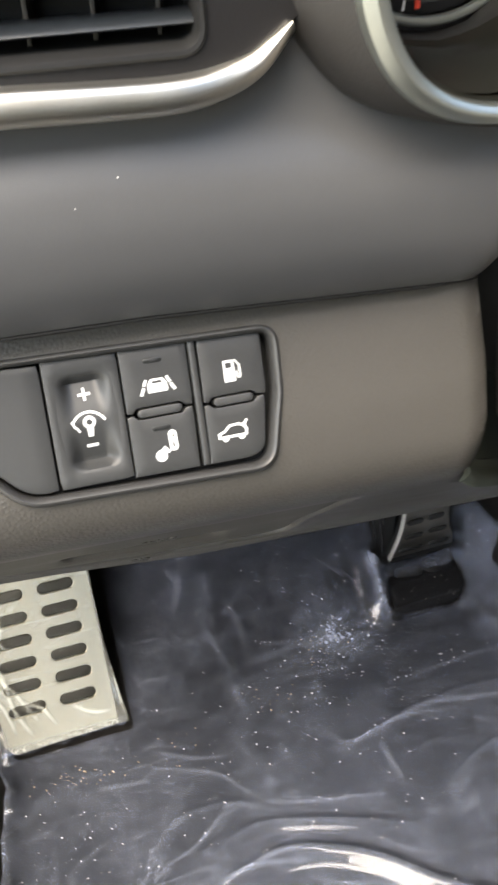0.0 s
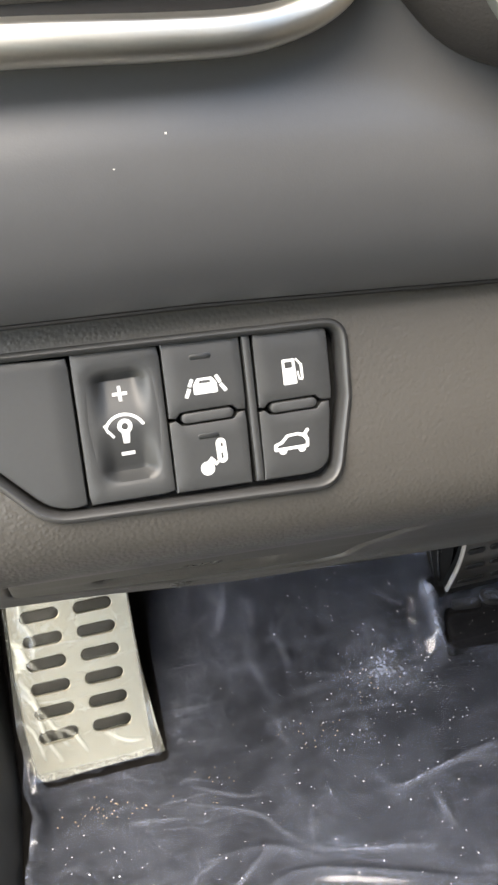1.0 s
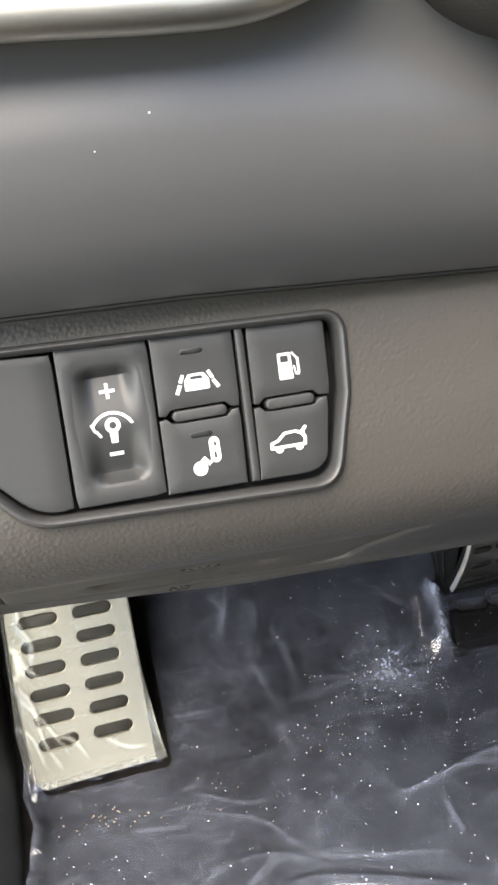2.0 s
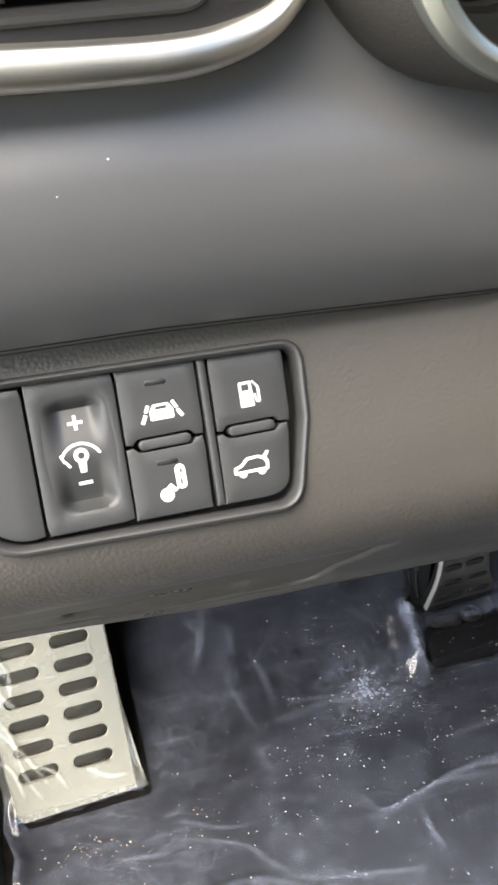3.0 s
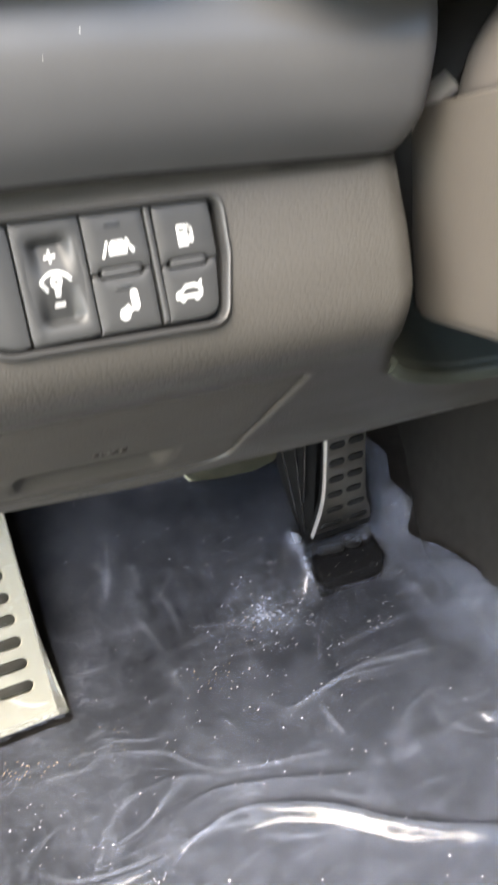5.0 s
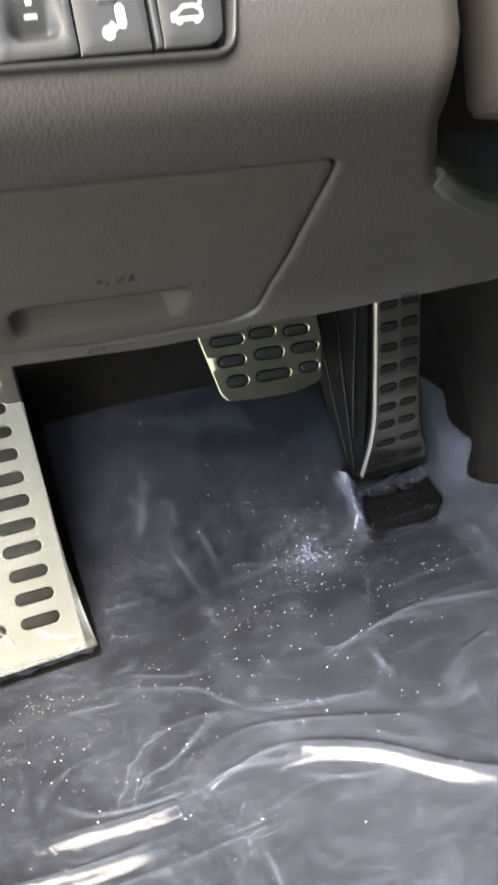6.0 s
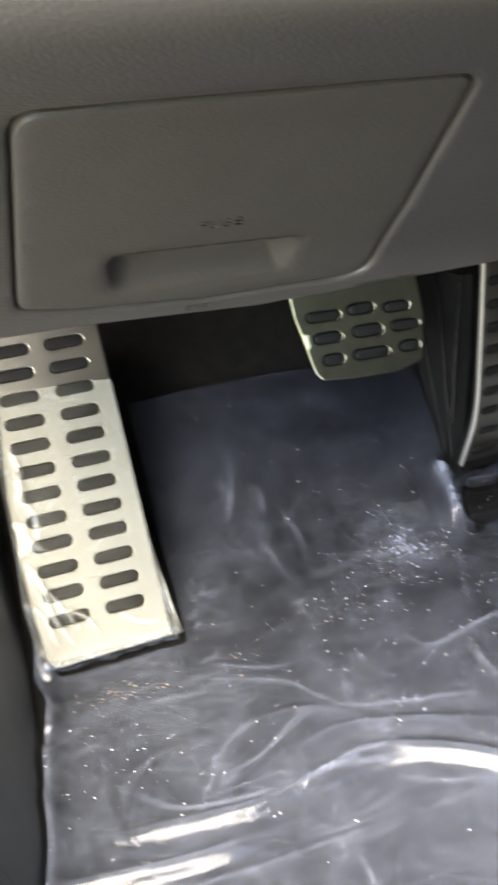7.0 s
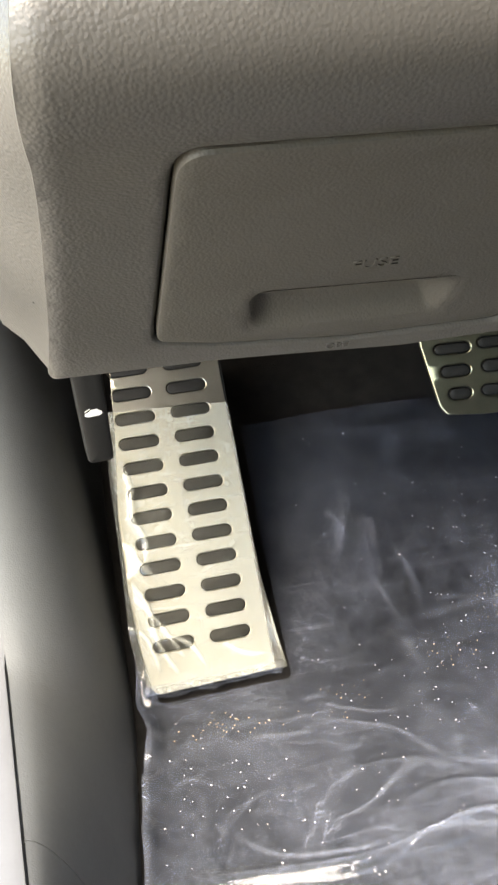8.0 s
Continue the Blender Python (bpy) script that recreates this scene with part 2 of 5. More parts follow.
def grown(loop, d):
    """The loop moved outwards by d."""
    pts = np.array(loop)
    area = np.sum(pts[:, 0] * np.roll(pts[:, 1], -1) - np.roll(pts[:, 0], -1) * pts[:, 1])
    way = np.roll(pts, -1, 0) - np.roll(pts, 1, 0)
    way /= np.maximum(np.linalg.norm(way, axis=1, keepdims=True), 1e-9)
    side = np.stack([way[:, 1], -way[:, 0]], 1) * (1 if area > 0 else -1)
    return [tuple(p) for p in pts + side * d]


def inside(points, loop):
    x, y = np.asarray(points).T
    hit = np.zeros(len(x), bool)
    for (ax, ay), (bx, by) in zip(loop, loop[1:] + loop[:1]):
        if ay != by:
            hit ^= ((ay > y) != (by > y)) & (x < (bx - ax) * (y - ay) / (by - ay) + ax)
    return hit


def patch(bm, loop, holes, step, place):
    """Fills the loop less its holes with triangles, laid out by place(u, v)."""
    from mathutils.geometry import delaunay_2d_cdt
    pts, edges = [], []
    for ring in (loop, *holes):
        n = len(pts)
        pts += list(ring)
        edges += [(n + k, n + (k + 1) % len(ring)) for k in range(len(ring))]
    rim = np.array(pts)
    lo, hi = np.min(loop, 0), np.max(loop, 0)
    grid = np.stack(np.meshgrid(np.arange(lo[0], hi[0], step), np.arange(lo[1], hi[1], step)), -1).reshape(-1, 2)
    grid = grid[inside(grid, list(loop))]
    for ring in holes:
        grid = grid[~inside(grid, list(ring))]
    if len(grid):
        near = np.concatenate([np.min(np.linalg.norm(some[:, None] - rim[None], axis=2), axis=1) for some in np.array_split(grid, 1 + len(grid) // 400)])
        grid = grid[near > 0.4 * step]
    every = [Vector((float(a) * 1000, float(b) * 1000)) for a, b in [*pts, *map(tuple, grid)]]
    out, _, tris = delaunay_2d_cdt(every, edges, [], 0, 1e-5)[:3]
    mids = [(sum(out[i].x for i in t) / 3000, sum(out[i].y for i in t) / 3000) for t in tris]
    keep = inside(mids, list(loop))
    for ring in holes:
        keep &= ~inside(mids, list(ring))
    made = [bm.verts.new(place(p.x / 1000, p.y / 1000)) for p in out]
    for t, k in zip(tris, keep):
        if k:
            bm.faces.new([made[i] for i in t])
    for v in [v for v in made if not v.link_faces]:
        bm.verts.remove(v)


def trimmed_sheet(loop, step):
    """A fine grid of quads cut to a loop: its points and faces."""
    lo, hi = np.min(loop, 0), np.max(loop, 0)
    nx, ny = (max(1, round((hi[k] - lo[k]) / step)) for k in (0, 1))
    gx, gy = np.meshgrid(np.linspace(lo[0], hi[0], nx + 1), np.linspace(lo[1], hi[1], ny + 1))
    pts = np.stack([gx.ravel(), gy.ravel()], 1)
    ok = inside(pts, list(loop))
    i = (np.arange(ny)[:, None] * (nx + 1) + np.arange(nx)[None]).ravel()
    quads = np.stack([i, i + 1, i + nx + 2, i + nx + 1], 1)
    quads = quads[ok[quads].any(axis=1)]
    used = np.unique(quads)
    line = np.array(dense(list(loop), step * 0.4))
    for k in used[~ok[used]]:
        pts[k] = line[np.argmin(np.hypot(*(line - pts[k]).T))]
    turn = np.zeros(len(pts), int)
    turn[used] = np.arange(len(used))
    return pts[used], turn[quads]


def sheet_part(name, places, faces, mat, parent):
    """Links points and faces as one smooth mesh under a thing."""
    me = bpy.data.meshes.new(name)
    me.from_pydata([tuple(p) for p in places], [], faces.tolist())
    me.polygons.foreach_set("use_smooth", [True] * len(me.polygons))
    me.validate()
    me.materials.append(mat)
    return bind(new(name, me), parent)


def strip(bm, rows, closed=True):
    """Quads between rows of places."""
    made = [[bm.verts.new(p) for p in row] for row in rows]
    for a, b in zip(made, made[1:]):
        n = len(a)
        for k in range(n if closed else n - 1):
            bm.faces.new((a[k], a[(k + 1) % n], b[(k + 1) % n], b[k]))
    return made


def solid(loop, holes, place, depth, bevel=0.0006, step=0.01, bm=None):
    """A slab with rounded edges: place(u, v, w) with w along the outward normal; the face lies at w = 0."""
    bm = bm or bmesh.new()
    face = grown(loop, -bevel)
    rings = [grown(h, bevel) for h in holes]
    patch(bm, face, rings, step, lambda u, v: place(u, v, 0))
    half = bevel * 0.3
    for ring, s in ((loop, -1), *((h, 1) for h in holes)):
        strip(bm, [[place(u, v, 0) for u, v in grown(ring, s * bevel)],
                   [place(u, v, -half) for u, v in grown(ring, s * half)],
                   [place(u, v, -bevel) for u, v in ring],
                   [place(u, v, -depth) for u, v in ring]])
    return bm


def flat(m):
    """A place function for a plane: u, v across it and w along its normal."""
    return lambda u, v, w=0.0: m @ Vector((u, v, w))


def basis(origin, right, up):
    x = Vector(right).normalized()
    y = (Vector(up) - x * Vector(up).dot(x)).normalized()
    z = x.cross(y)
    m = Matrix((x, y, z)).transposed().to_4x4()
    m.translation = origin
    return m


def smooth_path(points, n=8):
    """A Catmull-Rom line through points."""
    p = [Vector(q) for q in points]
    p = [2 * p[0] - p[1], *p, 2 * p[-1] - p[-2]]
    out = []
    for k in range(1, len(p) - 2):
        for j in range(n):
            t = j / n
            out.append(0.5 * (2 * p[k] + (p[k + 1] - p[k - 1]) * t + (2 * p[k - 1] - 5 * p[k] + 4 * p[k + 1] - p[k + 2]) * t**2
                              + (3 * p[k] - p[k - 1] - 3 * p[k + 1] + p[k + 2]) * t**3))
    out.append(p[-2])
    return out


def sweep(path, section, up, bm=None, cap=True):
    """Carries a closed section (a, b) along a path: a across, b along up."""
    bm = bm or bmesh.new()
    rows = []
    for k, p in enumerate(path):
        t = (path[min(k + 1, len(path) - 1)] - path[max(k - 1, 0)]).normalized()
        side = t.cross(Vector(up)).normalized()
        lift = side.cross(t)
        sec = section(k / (len(path) - 1)) if callable(section) else section
        rows.append([p + side * a + lift * b for a, b in sec])
    made = strip(bm, rows)
    if cap:
        bm.faces.new(made[0])
        bm.faces.new(made[-1])
    return bm


def oval(rx, ry, n=16, power=2.0):
    return [(rx * math.copysign(abs(math.cos(a)) ** (2 / power), math.cos(a)), ry * math.copysign(abs(math.sin(a)) ** (2 / power), math.sin(a)))
            for a in (2 * math.pi * k / n for k in range(n))]


def pill(cx, cy, w, h, n=6):
    """A slot with round ends."""
    r = min(w, h) / 2
    out = []
    for sx, sy, a0 in ((1, 1, 0), (-1, 1, 90), (-1, -1, 180), (1, -1, 270)):
        for k in range(n + 1):
            a = radians(a0 + 90 * k / n)
            out.append((cx + sx * (w / 2 - r) + r * math.cos(a), cy + sy * (h / 2 - r) + r * math.sin(a)))
    return [p for k, p in enumerate(out) if math.dist(p, out[k - 1]) > 1e-6]


def box(bm, lo, hi, m=None):
    c = [bm.verts.new((m or Matrix()) @ Vector((x, y, z))) for x in (lo[0], hi[0]) for y in (lo[1], hi[1]) for z in (lo[2], hi[2])]
    for f in ((0, 1, 3, 2), (4, 6, 7, 5), (0, 4, 5, 1), (2, 3, 7, 6), (0, 2, 6, 4), (1, 5, 7, 3)):
        bm.faces.new([c[i] for i in f])
    return bm


def lettering(name, words, size, m, mat, parent, depth=0.0003):
    curve = bpy.data.curves.new(name, "FONT")
    curve.body, curve.size, curve.extrude, curve.align_x, curve.align_y = words, size, depth, "CENTER", "CENTER"
    ob = new(name, curve)
    bpy.context.view_layer.update()
    me = bpy.data.meshes.new_from_object(ob.evaluated_get(bpy.context.evaluated_depsgraph_get()))
    bpy.data.objects.remove(ob)
    me.transform(m)
    me.materials.clear()
    me.materials.append(mat)
    return bind(new(name, me), parent)


# ---- floor and shell ----
def floor_height(x, y):
    """The footwell: flat, then a toe board that rises forward from a slanting crease, and a slope up to the tunnel."""
    s = y - (0.605 + 0.27 * (x - 0.06))
    rise = 0.5 * (s + np.sqrt(s * s + 0.0006)) * 0.66 - 0.006
    return np.maximum(rise, -0.002) + 0.02 * np.maximum(x, 0) + 0.35 * np.maximum(0, x - 0.50) + 0.5 * np.maximum(0, -0.09 - x)


def sheet(x0, x1, y0, y1, step, height):
    bm = bmesh.new()
    nx, ny = round((x1 - x0) / step), round((y1 - y0) / step)
    strip(bm, [[(x0 + (x1 - x0) * i / nx, y0 + (y1 - y0) * j / ny, height(x0 + (x1 - x0) * i / nx, y0 + (y1 - y0) * j / ny))
                for i in range(nx + 1)] for j in range(ny + 1)], closed=False)
    return bm


tagged(part("floor", sheet(-0.20, 0.62, -1.2, 1.15, 0.02, lambda x, y: float(floor_height(x, y)) - 0.004), CARPET),
       "dark carpet of the footwell with a rising toe board", "floor", kind="structure")

bm = bmesh.new()
strip(bm, [[(x, y, z) for y in np.linspace(-1.2, 1.15, 30)] for x, z in
           ((0.50, -0.02), (0.535, 0.02), (0.56, 0.09), (0.575, 0.20), (0.58, 0.36), (0.585, 0.62))], closed=False)
tagged(part("tunnel_wall", bm, material("tunnel carpet", (0.030, 0.0275, 0.026), 0.95, color2=(0.040, 0.037, 0.034), spread=60, bump=[("noise", 1400, 0.002)], specular=0.1)), "black carpeted side of the centre tunnel", "tunnel", kind="structure")
# Unseen ground, added to bounce warm light into the cabin.
tagged(part("ground", box(bmesh.new(), (-30, -30, -0.42), (30, 30, -0.40)), material("pale bounce ground", (0.36, 0.33, 0.28), 0.9, color2=(0.31, 0.285, 0.24), spread=2)),
       "unseen pale ground outside the car, added to bounce light", "ground", kind="structure")
# Unseen wall, added to block light beside the footwell.
tagged(part("wall_left", box(bmesh.new(), (-0.30, 0.55, -0.2), (-0.26, 1.17, 0.868)), KICK), "unseen grey wall for the hinge pillar, added to block light", "pillar", kind="structure")
tagged(part("firewall", box(bmesh.new(), (-0.5, 1.14, -0.1), (0.9, 1.17, 0.95)), DARK), "black firewall behind the pedals", "firewall", kind="structure")
# Unseen slabs, block and walls, added to close the cabin and cut light.
tagged(part("dash_top_block", box(box(bmesh.new(), (-0.30, 0.45, 0.87), (1.28, 1.17, 0.89)), (-0.03, 0.30, 0.87), (1.28, 0.45, 0.89)), HOOD), "unseen dark slab over the dashboard, added to block skylight", "dash top", kind="structure")
tagged(part("dash_centre_block", box(bmesh.new(), (0.60, 0.36, 0.25), (1.26, 1.14, 0.868)), SMOOTH), "unseen plain box at the dashboard's centre, added to block light", "dash centre", kind="structure")
tagged(part("seat_light_block", box(bmesh.new(), (-0.12, -1.28, 0.0), (0.46, -0.22, 0.30)), DARK), "unseen dark block for the seat, added to cut light from behind", "seat", kind="structure")
tagged(part("wall_right", box(bmesh.new(), (1.25, -1.3, -0.1), (1.28, 1.2, 1.218)), BLOCKER), "unseen dark wall on the far side, added to cut light", "door", kind="structure")
tagged(part("wall_rear", box(bmesh.new(), (-0.3, -1.33, -0.1), (1.28, -1.3, 1.218)), KICK), "unseen grey wall behind the driver, added to cut light", "seat", kind="structure")
tagged(part("ceiling", box(bmesh.new(), (-0.22, -1.3, 1.22), (1.28, -0.26, 1.25)), BLOCKER), "unseen dark roof slab, added to shape the light", "ceiling", kind="structure")


# ---- dashboard: lower panel ----
PROFILE = [(0.672, 0.291), (0.662, 0.286), (0.645, 0.278), (0.627, 0.2692), (0.610, 0.2607), (0.598, 0.2562), (0.586, 0.2545), (0.574, 0.2575), (0.562, 0.267),
           (0.548, 0.284), (0.530, 0.306), (0.500, 0.337), (0.475, 0.362), (0.450, 0.387), (0.430, 0.404), (0.418, 0.411)]
PROFILE_ROWS = [(z, y) for z, y in PROFILE[::-1]]


def left_edge(z):
    """The panel's edge towards the door."""
    return float(np.interp(z, [0.420, 0.4335, 0.4695, 0.5098, 0.5523, 0.5813, 0.6035, 0.662, 0.86], [-0.0722, -0.0680, -0.0565, -0.0450, -0.0325, -0.0258, -0.0236, -0.020, -0.010]))


def panel_depth(x, z):
    slope = 0.12 if z > 0.60 else 0.05 + 0.07 * max(0.0, (z - 0.54) / 0.06)
    y = curve_at(PROFILE_ROWS, z) + slope * (x - 0.105)
    edge = np.interp(z, [0.41, 0.49, 0.512, 0.5235, 0.537, 0.558, 0.575, 0.595, 0.62, 0.653], [0.52, 0.40, 0.2760, 0.2645, 0.2575, 0.2465, 0.2462, 0.2502, 0.2508, 0.2490])
    over = x - (edge - 0.010)
    if over > 0 and z > 0.515:
        y += 0.010 - math.sqrt(0.010**2 - min(over, 0.0088) ** 2)
    left = left_edge(z)
    over = left + 0.0065 - x
    if over > 0:
        y += 0.0065 - math.sqrt(0.0065**2 - min(over, 0.0052) ** 2)
    return y


def on_panel(u, v, w=0.0):
    h = 0.002
    p = Vector((u, panel_depth(u, v), v))
    if not w:
        return p
    dx = (panel_depth(u + h, v) - panel_depth(u - h, v)) / (2 * h)
    dz = (panel_depth(u, v + h) - panel_depth(u, v - h)) / (2 * h)
    return p + Vector((dx, -1, dz)).normalized() * w


SWITCH = basis((0.1049, 0.2692, 0.6272), (1, 0.12, 0), (0, 0.5, 1))
on_switch = flat(SWITCH)


def to_panel(loop):
    """A loop of the switch plane as x and z of the panel."""
    return [(p.x, p.z) for p in (SWITCH @ Vector((u, v, 0)) for u, v in loop)]


BEZEL_OUT = dense(rounded([(-0.083, 0.0285), (0.0515, 0.0248), (0.0500, -0.0030), (0.0425, -0.0345), (-0.061, -0.0305), (-0.086, -0.003)],
                          [0.006, 0.0085, 0.012, 0.011, 0.020, 0.012]), 0.006)
KEY_LIMIT = dense(rounded([(-0.077, 0.0262), (0.0462, 0.0222), (0.0452, -0.0030), (0.0392, -0.0285), (-0.0585, -0.0265), (-0.080, -0.004)],
                         [0.004, 0.005, 0.010, 0.010, 0.018, 0.010]), 0.006)
BEZEL_OUT = grown(BEZEL_OUT, 0.0008)
BEZEL_IN = grown(BEZEL_OUT, -0.0034)
PANEL = dense(rounded([(-0.020, 0.6668), (0.105, 0.6628), (0.2490, 0.6538), (0.2508, 0.620), (0.2502, 0.595), (0.2462, 0.575), (0.2465, 0.558), (0.2575, 0.537), (0.2645, 0.5235), (0.2760, 0.512), (0.300, 0.496), (0.33, 0.483), (0.50, 0.470),
                       (0.51, 0.425), (0.30, 0.4185), (0.12, 0.4145), (0.02, 0.419), (-0.0722, 0.4195), (-0.0565, 0.4695), (-0.0325, 0.5523), (-0.0236, 0.6035)],
                      [0.002, 0.1, 0.003, 0.03, 0.015, 0.012, 0.012, 0.02, 0.02, 0.02, 0.02, 0.03, 0.005, 0.005, 0.1, 0.1, 0.05, 0.004, 0.05, 0.05, 0.05]), 0.006)
FUSE = dense(rounded([(0.0168, 0.5512), (0.2030, 0.5422), (0.2022, 0.5250), (0.1955, 0.4730), (0.1860, 0.4275), (0.1680, 0.4240), (0.09, 0.4245), (0.02, 0.4320),
                      (-0.0105, 0.4390), (-0.0078, 0.4525), (0.0060, 0.5080)], [0.014, 0.009, 0.02, 0.05, 0.012, 0.03, 0.1, 0.05, 0.005, 0.02, 0.05]), 0.005)

dash = thing("lower_dash_panel", (0.1, 0.42, 0.415), "dark grey brown grained plastic lower dashboard panel", "dash panel")
bm = bmesh.new()
panel_hole, cover_hole, cover_rim = to_panel(grown(BEZEL_OUT, -0.0012)), grown(FUSE, 0.0010), grown(FUSE, 0.0032)
patch(bm, PANEL, [panel_hole, cover_rim], 0.0045, on_panel)
strip(bm, [[on_panel(u, v) for u, v in PANEL], [on_panel(u, v) + Vector((0, 0.0015, 0)) for u, v in grown(PANEL, 0.0006)],
           [on_panel(u, v) + Vector((0, 0.014, 0)) for u, v in grown(PANEL, 0.0006)]])
strip(bm, [[on_panel(u, v) for u, v in cover_rim], [on_panel(u, v, -0.0004) for u, v in grown(FUSE, 0.0026)], [on_panel(u, v, -0.0020) for u, v in grown(FUSE, 0.0013)],
           [on_panel(u, v, -0.0030) for u, v in cover_hole], [on_panel(u, v) + Vector((0, 0.012, 0)) for u, v in cover_hole]])
member("panel", bm, GRAINED, dash)
bm = bmesh.new()
patch(bm, dense(rounded([(-0.016, 0.557), (0.210, 0.557), (0.205, 0.4195), (-0.018, 0.4215)], 0.005), 0.01), [], 0.01, lambda u, v: on_panel(u, v) + Vector((0, 0.0240, 0)))
member("backing", bm, DARK, dash)
text_at = on_panel(0.085, 0.4195, 0.0003)
lettering("raised_letters", "OBD", 0.0065, basis(text_at, (1, 0.05, 0), on_panel(0.085, 0.426) - on_panel(0.085, 0.421)), GRAINED, dash, 0.0004)

# The side of the dashboard that faces the door.
end = thing("dash_end_trim", (-0.08, 0.45, 0.43), "warm grey plastic end cap of the dashboard", "dash trim")
bm = bmesh.new()
rows = []
for z in np.linspace(0.418, 0.86, 34):
    x = left_edge(z)
    y = curve_at(PROFILE_ROWS, z) + 0.006
    lift = 0.018 * max(0.0, 1 - (z - 0.418) / 0.06)
    rows.append([(x + dx, y + dy, z + lift * k) for dx, dy, k in ((0.0040, -0.0010, 0), (-0.0006, -0.0010, 0), (-0.006, 0.0045, 0.3), (-0.015, 0.014, 0.8), (-0.030, 0.034, 1), (-0.044, 0.07, 1), (-0.06, 0.14, 1), (-0.09, 0.3, 1))])
strip(bm, rows, closed=False)
low = rows[0]
strip(bm, [low, [(p[0] + 0.05, p[1], p[2] + 0.002) for p in low]], closed=False)
member("end_cap", bm, GRAINED, end)
box_clip = solid(pill(0, 0, 0.0014, 0.0034), [], flat(basis((-0.0640, 0.3835, 0.470), (0.3, 1, 0), (0, 0, 1))), 0.003, 0.0004)
member("clip_hole", box_clip, DARK, end)


# ---- fuse box cover ----
cover = thing("fuse_box_cover", (0.09, 0.40, 0.43), "dark grey brown plastic fuse box cover with a finger notch", "cover")
NOTCH = dense(rounded([(0.0400, 0.4685), (0.1440, 0.4610), (0.1370, 0.4355), (0.0375, 0.4405)], [0.009, 0.004, 0.004, 0.006]), 0.004)


def notch_point(u, v):
    """The floor of the finger notch: a soft scoop, deepest above its middle, with a slanting facet at one end."""
    low, high = 0.4405 - 0.05 * (u - 0.0375), 0.4685 - 0.072 * (u - 0.04)
    k = min(1.0, max(0.0, (v - low) / (high - low)))
    left, right = (u - 0.0385) / 0.012, (0.1372 + 0.0068 * k - u) / (0.006 + 0.015 * k)
    wall = math.sin(math.pi / 2 * min(1.0, max(0.0, left))) * min(1.0, max(0.0, right))
    off = (k - 0.64) / (0.64 if k < 0.64 else 0.36)
    return on_panel(u, v, cover_level(u) - 0.0105 * (1 - off * off) * wall)


def cover_level(u):
    """The cover stands proud beside the door and sinks in towards the column."""
    return float(np.interp(u, [0.0, 0.20], [0.0012, -0.0012]))


bm = solid(FUSE, [NOTCH], lambda u, v, w: on_panel(u, v, w + cover_level(u)), 0.006, 0.0022, 0.006)
member("cover_plate", bm, COVER, cover)
bm = bmesh.new()
patch(bm, grown(NOTCH, 0.0013), [], 0.002, notch_point)
member("finger_notch", bm, COVER, cover)
fuse_at = on_panel(0.0975, 0.4800, cover_level(0.0975) + 0.0001)
lettering("raised_letters", "FUSE", 0.0105, basis(fuse_at, (1, 0.05, 0), on_panel(0.103, 0.485) - on_panel(0.103, 0.476)), COVER, cover, 0.0005)


# ---- switch bank ----
bank = thing("switch_bank", (0.1, 0.275, 0.60), "dark grey dashboard switch bank in a rounded bezel", "switches")
bm = bmesh.new()
rows = []
for out, w in ((0.0, -0.004), (0.0, 0.0), (-0.0004, 0.0009), (-0.0010, 0.0015), (-0.0017, 0.0017), (-0.0023, 0.0013), (-0.0028, 0.0005), (-0.0033, -0.0010), (-0.0034, -0.0100)):
    rows.append([on_switch(u, v, w) for u, v in grown(BEZEL_OUT, out)])
strip(bm, rows)
member("bezel", bm, BEZEL, bank)
bm = bmesh.new()
patch(bm, grown(BEZEL_IN, 0.001), [], 0.02, lambda u, v: on_switch(u, v, -0.0095))
member("backing", bm, DARK, bank)


def clipped(loop):
    """The loop kept inside the bezel's opening."""
    safe = grown(KEY_LIMIT, 0.0004)
    pts, line = np.array(loop), np.array(dense(safe, 0.0008))
    ok = inside(pts, list(safe))
    out = [tuple(p) if k else tuple(line[np.argmin(np.hypot(*(line - p).T))]) for p, k in zip(pts, ok)]
    return [p for k, p in enumerate(out) if math.dist(p, out[k - 1]) > 2e-4]


def key(name, corners, radius=0.0006, holes=(), level=-0.0022, label=""):
    loop = clipped(dense(rounded(corners, radius), 0.003))
    return member(name, solid(loop, list(holes), lambda u, v, w: on_switch(u, v, w + level), 0.006, 0.0005, 0.006), BUTTON, bank, label)


key("blank_key", [(-0.079, 0.0260), (-0.0462, 0.0240), (-0.0470, -0.0270), (-0.079, -0.0270)], label="blank dark grey filler key")
DISH = dense(rounded([(-0.0405, 0.0185), (-0.0195, 0.0183), (-0.0185, 0.0), (-0.0205, -0.0215), (-0.0405, -0.0212), (-0.0420, 0.0)],
                     [0.004, 0.004, 0.02, 0.003, 0.003, 0.02]), 0.003)
dimmer = key("dimmer_key", [(-0.0452, 0.0260), (-0.0152, 0.0240), (-0.0163, -0.0272), (-0.0460, -0.0270)], holes=[DISH], label="rocker key with a hollow face")
bm = bmesh.new()


def dish_point(u, v):
    gap = min(0.0185 - v, v + 0.0215) / 0.0042
    side = (0.0108 - abs(u + 0.0303)) / 0.0060
    deep = min(1.0, max(0.0, gap)) * min(1.0, max(0.0, side))
    bow = 0.06 + 0.94 * min(1.0, abs(v + 0.0015) / 0.0155) ** 1.4
    return on_switch(u, v, -0.0022 - 0.0050 * bow * deep * deep * (3 - 2 * deep))


patch(bm, grown(DISH, 0.0005), [], 0.0011, dish_point)
